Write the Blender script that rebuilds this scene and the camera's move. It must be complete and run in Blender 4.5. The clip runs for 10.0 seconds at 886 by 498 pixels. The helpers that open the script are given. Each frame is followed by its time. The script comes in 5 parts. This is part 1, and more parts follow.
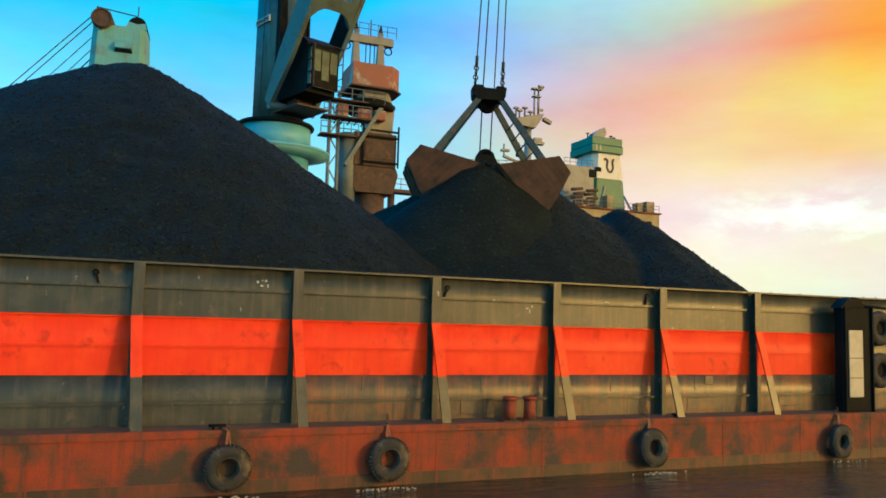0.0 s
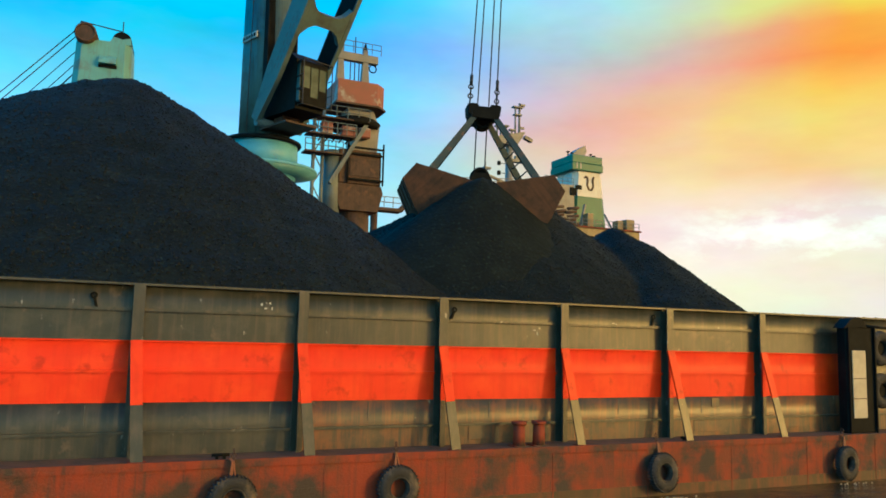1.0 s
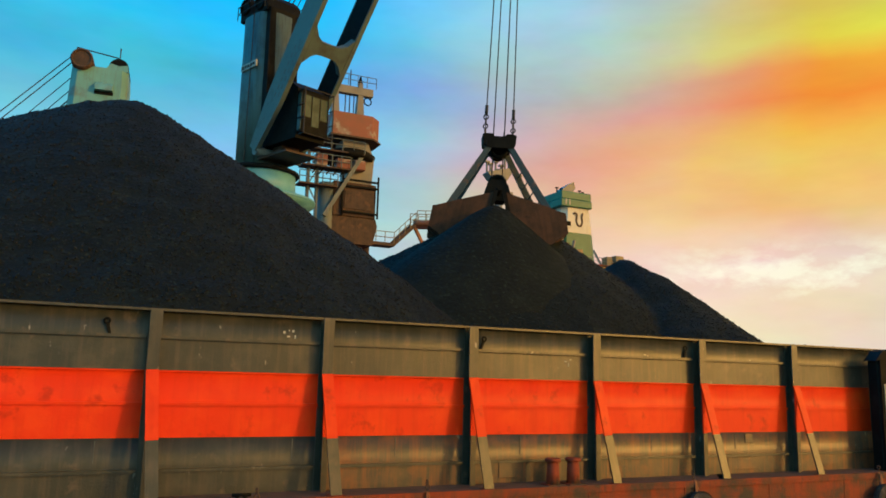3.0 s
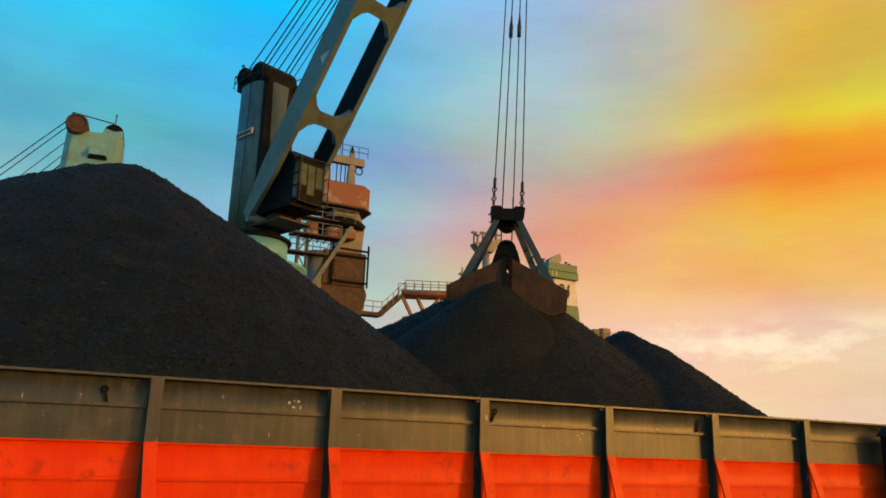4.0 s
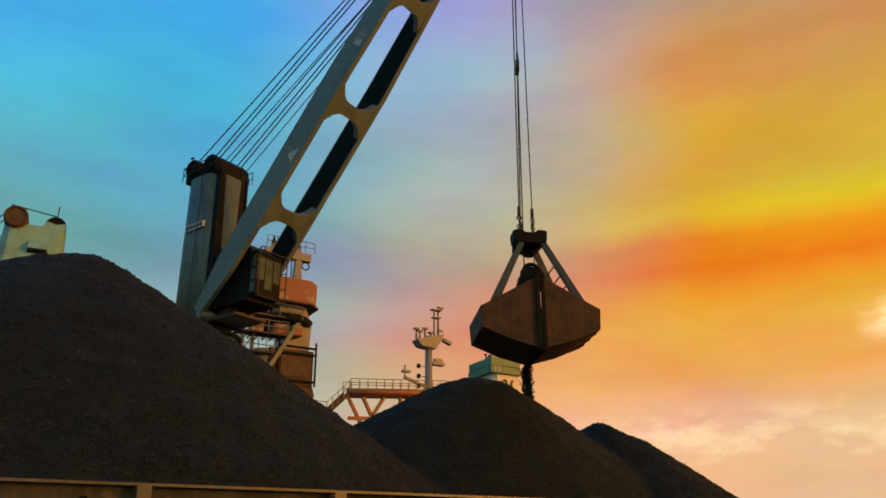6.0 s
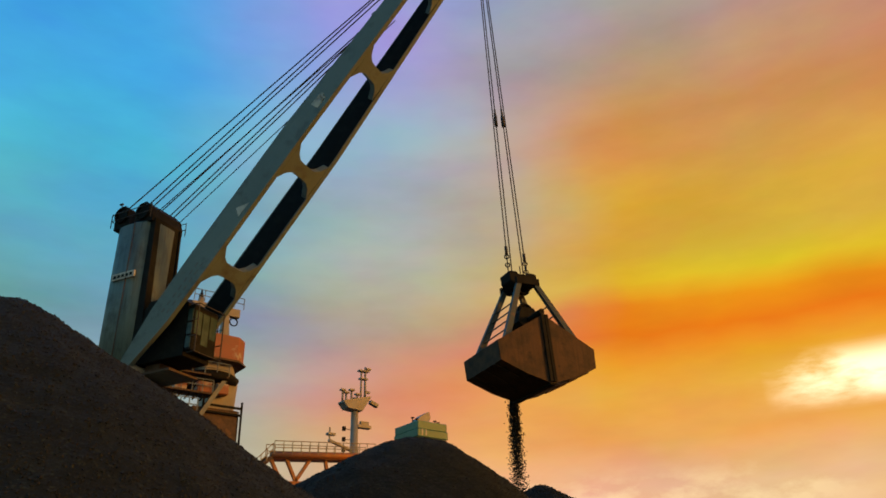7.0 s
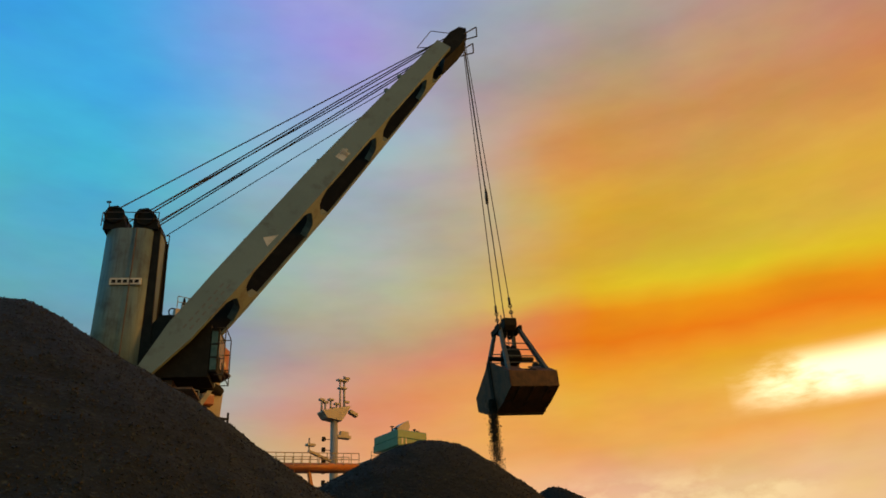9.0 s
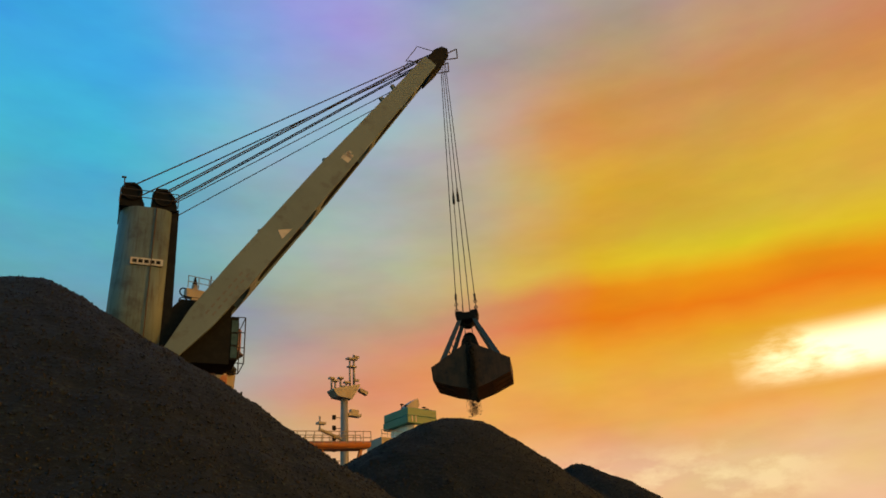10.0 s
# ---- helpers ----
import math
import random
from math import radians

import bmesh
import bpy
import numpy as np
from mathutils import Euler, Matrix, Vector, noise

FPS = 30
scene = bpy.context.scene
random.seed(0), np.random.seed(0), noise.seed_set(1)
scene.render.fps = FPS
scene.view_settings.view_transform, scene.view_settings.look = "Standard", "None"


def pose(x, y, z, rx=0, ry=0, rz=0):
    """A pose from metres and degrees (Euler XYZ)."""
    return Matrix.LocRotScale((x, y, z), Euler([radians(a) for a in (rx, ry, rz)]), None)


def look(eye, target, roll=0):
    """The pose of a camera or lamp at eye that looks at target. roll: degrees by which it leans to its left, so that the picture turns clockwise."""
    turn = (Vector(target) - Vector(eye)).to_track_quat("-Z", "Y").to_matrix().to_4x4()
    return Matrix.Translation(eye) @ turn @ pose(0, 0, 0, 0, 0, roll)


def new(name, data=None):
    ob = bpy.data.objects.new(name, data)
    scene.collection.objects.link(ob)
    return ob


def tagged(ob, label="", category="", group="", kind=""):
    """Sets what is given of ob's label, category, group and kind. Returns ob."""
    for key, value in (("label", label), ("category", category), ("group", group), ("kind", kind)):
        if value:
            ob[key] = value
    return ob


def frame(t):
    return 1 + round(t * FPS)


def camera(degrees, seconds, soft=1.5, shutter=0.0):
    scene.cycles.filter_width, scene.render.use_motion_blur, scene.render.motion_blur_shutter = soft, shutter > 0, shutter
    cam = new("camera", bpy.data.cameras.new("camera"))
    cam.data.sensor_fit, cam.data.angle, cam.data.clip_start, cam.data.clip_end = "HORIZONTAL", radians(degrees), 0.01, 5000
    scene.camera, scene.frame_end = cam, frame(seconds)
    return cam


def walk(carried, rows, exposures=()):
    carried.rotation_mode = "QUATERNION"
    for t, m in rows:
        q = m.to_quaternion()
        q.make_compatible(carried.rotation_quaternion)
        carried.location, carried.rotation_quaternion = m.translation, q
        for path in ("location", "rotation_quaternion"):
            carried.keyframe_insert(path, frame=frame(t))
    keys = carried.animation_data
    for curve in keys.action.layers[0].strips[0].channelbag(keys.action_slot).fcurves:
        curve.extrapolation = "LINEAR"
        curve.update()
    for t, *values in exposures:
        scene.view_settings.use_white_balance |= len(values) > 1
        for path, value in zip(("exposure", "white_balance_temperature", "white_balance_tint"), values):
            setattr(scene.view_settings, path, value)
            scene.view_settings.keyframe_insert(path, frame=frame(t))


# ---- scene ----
cam = camera(59.7, 10.0, soft=1.7)
PATH = [
    (0, (-0.233, -19.165, 4.072), (0.517, -17.32, 4.255), 1.6),
    (0.5, (-0.552, -18.767, 4.156), (0.232, -16.939, 4.364), 1.5),
    (1, (-0.819, -18.4, 4.191), (-0.014, -16.583, 4.42), 1.4),
    (1.5, (-1.026, -17.982, 4.115), (-0.205, -16.176, 4.367), 1.4),
    (2, (-1.171, -17.642, 4.039), (-0.335, -15.845, 4.312), 1.5),
    (3.5, (-1.684, -16.621, 3.981), (-0.834, -14.855, 4.382), 1.5),
    (4, (-1.898, -16.241, 3.974), (-1.037, -14.508, 4.481), 1.8),
    (4.5, (-2.22, -15.836, 4.057), (-1.347, -14.125, 4.612), 1.6),
    (5, (-2.491, -15.471, 4.086), (-1.603, -13.785, 4.694), 1.0),
    (5.2, (-2.574, -15.316, 4.077), (-1.683, -13.643, 4.712), 0.7),
    (6.5, (-3.105, -14.097, 3.844), (-2.056, -12.606, 4.666), -1.31),
    (7, (-3.335, -13.624, 3.813), (-2.234, -12.214, 4.706), -1.7),
    (7.5, (-3.591, -13.172, 3.794), (-2.464, -11.81, 4.729), -2.19),
    (8, (-3.852, -12.732, 3.776), (-2.71, -11.388, 4.719), -2.52),
    (8.5, (-4.093, -12.305, 3.765), (-2.939, -10.965, 4.7), -3.19),
    (9, (-4.287, -11.886, 3.769), (-3.124, -10.539, 4.681), -3.59),
    (9.5, (-4.383, -11.459, 3.86), (-3.211, -10.103, 4.749), -4.0),
    (10, (-4.434, -11.007, 3.967), (-3.265, -9.632, 4.83), -3.9),
]

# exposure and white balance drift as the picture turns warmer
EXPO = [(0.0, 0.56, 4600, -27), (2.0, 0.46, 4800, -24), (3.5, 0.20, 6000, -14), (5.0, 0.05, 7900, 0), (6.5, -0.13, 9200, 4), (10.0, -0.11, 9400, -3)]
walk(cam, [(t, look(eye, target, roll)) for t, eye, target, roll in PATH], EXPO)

# ---- sky and sun ----
SUN_AZ, SUN_EL = -50.0, 12.0
world = bpy.data.worlds.new("world")
scene.world = world
world.use_nodes = True


def vec(az, el):
    a, e = radians(az), radians(el)
    return Vector((math.cos(e) * math.cos(a), math.cos(e) * math.sin(a), math.sin(e)))


def node(nt, kind, **sets):
    n = nt.nodes.new(kind)
    for key, value in sets.items():
        n.inputs[key.replace("_", " ")].default_value = value
    return n


def math_node(nt, op, a, b=None, c=None):
    n = nt.nodes.new("ShaderNodeMath")
    n.operation = op
    for i, v in enumerate((a, b, c)):
        if v is None:
            continue
        if isinstance(v, (int, float)):
            n.inputs[i].default_value = v
        else:
            nt.links.new(v, n.inputs[i])
    return n.outputs[0]


def ramp(nt, fac, stops, mode="LINEAR"):
    n = nt.nodes.new("ShaderNodeValToRGB")
    n.color_ramp.interpolation = mode
    els = n.color_ramp.elements
    while len(els) < len(stops):
        els.new(0.5)
    for e, (p, c) in zip(els, stops):
        e.position, e.color = p, (*c, 1)
    nt.links.new(fac, n.inputs[0])
    return n.outputs[0]


def mix(nt, fac, a, b, blend="MIX"):
    n = nt.nodes.new("ShaderNodeMix")
    n.data_type, n.blend_type = "RGBA", blend
    for slot, v in ((0, fac), (6, a), (7, b)):
        if isinstance(v, (int, float)):
            n.inputs[slot].default_value = v
        elif isinstance(v, tuple):
            n.inputs[slot].default_value = (*v, 1)
        else:
            nt.links.new(v, n.inputs[slot])
    return n.outputs[2]


def build_sky():
    nt = world.node_tree
    nt.nodes.clear()
    out = nt.nodes.new("ShaderNodeOutputWorld")
    co = nt.nodes.new("ShaderNodeTexCoord").outputs["Generated"]
    sep = nt.nodes.new("ShaderNodeSeparateXYZ")
    nt.links.new(co, sep.inputs[0])
    x, y, z = sep.outputs
    # slow drift that bends the bands of colour
    warp = node(nt, "ShaderNodeTexNoise", Scale=2.2, Detail=4.0, Roughness=0.55)
    nt.links.new(co, warp.inputs["Vector"])
    w = math_node(nt, "SUBTRACT", warp.outputs["Fac"], 0.5)
    # side runs from the blue of the sky (0) to the sunset (1)
    right = vec(-35.0, 0)
    side = math_node(nt, "ADD", math_node(nt, "MULTIPLY", x, right.x), math_node(nt, "MULTIPLY", y, right.y))
    side = math_node(nt, "ADD", math_node(nt, "MULTIPLY", side, 0.72), 0.5)
    side = math_node(nt, "ADD", side, math_node(nt, "MULTIPLY", math_node(nt, "MINIMUM", y, 0.0), 0.40))
    side = math_node(nt, "ADD", side, math_node(nt, "MULTIPLY", w, 0.22))
    up = math_node(nt, "ADD", z, math_node(nt, "MULTIPLY", w, 0.10))
    up = math_node(nt, "SUBTRACT", up, math_node(nt, "MULTIPLY", side, 0.05))
    # streaks of cloud, stretched along the horizon
    mp = node(nt, "ShaderNodeMapping", Scale=(1.6, 1.6, 5.5), Rotation=(0.06, 0.04, 0.0))
    nt.links.new(co, mp.inputs[0])
    streak = node(nt, "ShaderNodeTexNoise", Scale=2.0, Detail=7.0, Roughness=0.6)
    nt.links.new(mp.outputs[0], streak.inputs["Vector"])
    warm = ramp(nt, up, [(0.0, (0.80, 0.55, 0.43)), (0.11, (0.93, 0.52, 0.32)), (0.17, (0.98, 0.42, 0.10)), (0.22, (0.98, 0.46, 0.06)), (0.25, (0.97, 0.38, 0.03)), (0.285, (0.97, 0.20, 0.008)),
                         (0.315, (0.97, 0.26, 0.01)), (0.345, (0.89, 0.55, 0.03)), (0.375, (0.84, 0.48, 0.05)), (0.43, (0.80, 0.39, 0.05)), (0.52, (0.70, 0.27, 0.10)), (0.60, (0.50, 0.29, 0.26)),
                         (0.66, (0.38, 0.44, 0.44)), (0.75, (0.36, 0.45, 0.70))])
    pale = ramp(nt, up, [(0.0, (0.92, 0.52, 0.36)), (0.16, (0.90, 0.37, 0.19)), (0.25, (0.80, 0.30, 0.15)), (0.33, (0.56, 0.39, 0.26)), (0.42, (0.44, 0.43, 0.40)),
                         (0.54, (0.36, 0.50, 0.58)), (0.64, (0.35, 0.35, 0.70)), (0.75, (0.34, 0.40, 0.76))])
    blue = ramp(nt, up, [(0.0, (0.52, 0.60, 0.52)), (0.2, (0.38, 0.52, 0.46)), (0.35, (0.15, 0.36, 0.44)), (0.5, (0.035, 0.48, 0.74)), (0.7, (0.005, 0.36, 0.88))])
    f1 = ramp(nt, side, [(0.26, (0, 0, 0)), (0.53, (1, 1, 1))], "EASE")
    f2 = ramp(nt, side, [(0.48, (0, 0, 0)), (0.68, (1, 1, 1))], "EASE")
    col = mix(nt, f2, mix(nt, f1, blue, pale), warm)
    s = ramp(nt, streak.outputs["Fac"], [(0.35, (0.93, 0.92, 0.92)), (0.65, (1.07, 1.06, 1.05))])
    col = mix(nt, 1.0, col, s, "MULTIPLY")
    # blotches of hue in the thin cloud
    mp2 = node(nt, "ShaderNodeMapping", Scale=(1.0, 1.0, 2.6), Location=(3.1, 1.7, 0.4))
    nt.links.new(co, mp2.inputs[0])
    hue = node(nt, "ShaderNodeTexNoise", Scale=3.2, Detail=5.0, Roughness=0.55)
    nt.links.new(mp2.outputs[0], hue.inputs["Vector"])
    col = mix(nt, 0.75, col, hue.outputs["Color"], "SOFT_LIGHT")
    # higher up the air is cooler than the haze along the horizon
    cool = ramp(nt, z, [(0.05, (1, 1, 1)), (0.19, (0.875, 1.01, 1.34))], "EASE")
    col = mix(nt, 1.0, col, cool, "MULTIPLY")
    # bright cloud round the low sun
    glow = vec(19.0, 14.3)
    d = nt.nodes.new("ShaderNodeVectorMath")
    d.operation = "DOT_PRODUCT"
    nt.links.new(co, d.inputs[0])
    d.inputs[1].default_value = glow
    g = ramp(nt, d.outputs["Value"], [(0.983, (0, 0, 0)), (0.995, (1, 1, 1))], "EASE")
    band = ramp(nt, z, [(0.215, (0, 0, 0)), (0.242, (1, 1, 1)), (0.258, (1, 1, 1)), (0.292, (0, 0, 0))], "EASE")
    g = mix(nt, 1.0, g, band, "MULTIPLY")
    c = ramp(nt, streak.outputs["Fac"], [(0.38, (0.1, 0.1, 0.1)), (0.50, (1, 1, 1))])
    col = mix(nt, mix(nt, 1.0, g, c, "MULTIPLY"), col, (1.7, 1.5, 1.25))
    # small white clouds low over the stern
    low = vec(37.0, 7.6)
    d2 = nt.nodes.new("ShaderNodeVectorMath")
    d2.operation = "DOT_PRODUCT"
    nt.links.new(co, d2.inputs[0])
    d2.inputs[1].default_value = low
    g2 = ramp(nt, d2.outputs["Value"], [(0.968, (0, 0, 0)), (0.992, (1, 1, 1))], "EASE")
    band2 = ramp(nt, z, [(0.085, (0, 0, 0)), (0.115, (1, 1, 1)), (0.14, (1, 1, 1)), (0.185, (0, 0, 0))], "EASE")
    mp3 = node(nt, "ShaderNodeMapping", Scale=(1.0, 1.0, 2.2), Location=(0.7, 2.3, 1.1))
    nt.links.new(co, mp3.inputs[0])
    puff = node(nt, "ShaderNodeTexNoise", Scale=11.0, Detail=6.0, Roughness=0.6)
    nt.links.new(mp3.outputs[0], puff.inputs["Vector"])
    p2 = ramp(nt, puff.outputs["Fac"], [(0.47, (0, 0, 0)), (0.62, (0.42, 0.42, 0.42))])
    col = mix(nt, mix(nt, 1.0, mix(nt, 1.0, g2, band2, "MULTIPLY"), p2, "MULTIPLY"), col, (1.15, 0.98, 0.72))
    # the open half of the sky, over the water, is the brighter one
    open_half = ramp(nt, math_node(nt, "SUBTRACT", 0.5, math_node(nt, "MULTIPLY", y, 0.5)), [(0.45, (1, 1, 1)), (0.85, (1.8, 1.75, 1.68))], "EASE")
    grey_side = ramp(nt, math_node(nt, "SUBTRACT", 0.5, math_node(nt, "MULTIPLY", y, 0.5)), [(0.50, (0, 0, 0)), (0.80, (0.7, 0.7, 0.7))], "EASE")
    behind = ramp(nt, math_node(nt, "ADD", math_node(nt, "MULTIPLY", x, 0.5), 0.5), [(0.25, (0.24, 0.40, 0.42)), (0.5, (0.34, 0.38, 0.31)), (0.8, (0.50, 0.32, 0.12))])
    col = mix(nt, grey_side, col, behind)
    col = mix(nt, 1.0, col, open_half, "MULTIPLY")
    # glow of the air round the low sun
    near_sun = nt.nodes.new("ShaderNodeVectorMath")
    near_sun.operation = "DOT_PRODUCT"
    nt.links.new(co, near_sun.inputs[0])
    near_sun.inputs[1].default_value = vec(SUN_AZ, SUN_EL)
    halo = ramp(nt, near_sun.outputs["Value"], [(0.80, (0, 0, 0)), (0.93, (0.8, 0.27, 0.02)), (0.995, (4.2, 1.45, 0.10))], "EASE")
    col = mix(nt, 1.0, col, halo, "ADD")
    # the sky darkens from the horizon up, sooner over the water side than where the sunset stands
    fade = ramp(nt, z, [(0.10, (1, 1, 1)), (0.9, (0.36, 0.40, 0.42))], "EASE")
    fade = mix(nt, ramp(nt, math_node(nt, "ADD", math_node(nt, "MULTIPLY", y, 2.5), 0.5), [(0.0, (0, 0, 0)), (1.0, (1, 1, 1))]), fade, (1.0, 1.0, 1.0))
    col = mix(nt, 1.0, col, fade, "MULTIPLY")
    zenith = ramp(nt, z, [(0.76, (1, 1, 1)), (0.95, (0.30, 0.34, 0.40))], "EASE")
    col = mix(nt, 1.0, col, zenith, "MULTIPLY")
    bg = nt.nodes.new("ShaderNodeBackground")
    nt.links.new(col, bg.inputs[0])
    bg.inputs[1].default_value = 1.0
    # thin physical daylight under the coloured cloud
    sky = nt.nodes.new("ShaderNodeTexSky")
    sky.sky_type, sky.sun_disc = "NISHITA", False
    sky.sun_elevation, sky.sun_rotation = radians(SUN_EL), radians(90 - SUN_AZ)
    bg2 = nt.nodes.new("ShaderNodeBackground")
    nt.links.new(sky.outputs[0], bg2.inputs[0])
    bg2.inputs[1].default_value = 0.006
    add = nt.nodes.new("ShaderNodeAddShader")
    nt.links.new(bg.outputs[0], add.inputs[0])
    nt.links.new(bg2.outputs[0], add.inputs[1])
    nt.links.new(add.outputs[0], out.inputs[0])


build_sky()
sun = new("sun", bpy.data.lights.new("sun", "SUN"))
sun.data.energy, sun.data.angle, sun.data.color = 1.6, radians(5.0), (1.0, 0.42, 0.09)
sun.matrix_world = look(vec(SUN_AZ, SUN_EL) * 100, (0, 0, 0))


# ---- materials ----
def surface(name, base, second, rough=0.7, metal=0.0, scale=3.0, cover=(0.45, 0.65), third=None, third_cover=(0.58, 0.68), third_scale=1.2, bump=0.15, bump_scale=40.0,
            streaks=0.0, island=0.0, gloss=0.5, chips=None):
    """A painted, worn or raw surface: two colours at one scale, a third at another, relief, and runs of dirt downwards."""
    m = bpy.data.materials.new(name)
    m.use_nodes = True
    nt = m.node_tree
    b = nt.nodes["Principled BSDF"]
    co = nt.nodes.new("ShaderNodeTexCoord").outputs["Object"]

    def noise_at(sc, detail=6.0, stretch=None):
        n = node(nt, "ShaderNodeTexNoise", Scale=sc, Detail=detail, Roughness=0.6)
        if stretch:
            mp = node(nt, "ShaderNodeMapping", Scale=stretch)
            nt.links.new(co, mp.inputs[0])
            nt.links.new(mp.outputs[0], n.inputs["Vector"])
        else:
            nt.links.new(co, n.inputs["Vector"])
        return n.outputs["Fac"]

    bw = ((0, 0, 0), (1, 1, 1))
    col = mix(nt, ramp(nt, noise_at(scale), list(zip(cover, bw))), base, second)
    if third:
        col = mix(nt, ramp(nt, noise_at(third_scale, 9.0), list(zip(third_cover, bw))), col, third)
    if streaks:
        run = ramp(nt, noise_at(1.0, 5.0, (7.0, 7.0, 0.5)), [(0.48, (0, 0, 0)), (0.72, (streaks,) * 3)])
        col = mix(nt, run, col, third or second)
    if chips:
        spots = ramp(nt, noise_at(1.0, 7.0, (4.0, 4.0, 2.2)), [(0.66, (0, 0, 0)), (0.70, (1, 1, 1))])
        col = mix(nt, spots, col, chips)
    if island:
        geo = nt.nodes.new("ShaderNodeNewGeometry")
        v = ramp(nt, geo.outputs["Random Per Island"], [(0, (1 - island,) * 3), (1, (1 + island,) * 3)])
        col = mix(nt, 1.0, col, v, "MULTIPLY")
    nt.links.new(col, b.inputs["Base Color"])
    fine = noise_at(bump_scale)
    nt.links.new(math_node(nt, "ADD", math_node(nt, "MULTIPLY", fine, 0.3), rough - 0.15), b.inputs["Roughness"])
    b.inputs["Metallic"].default_value = metal
    b.inputs["Specular IOR Level"].default_value = gloss
    bp = node(nt, "ShaderNodeBump", Strength=bump, Distance=0.05)
    nt.links.new(fine, bp.inputs["Height"])
    nt.links.new(bp.outputs[0], b.inputs["Normal"])
    return m


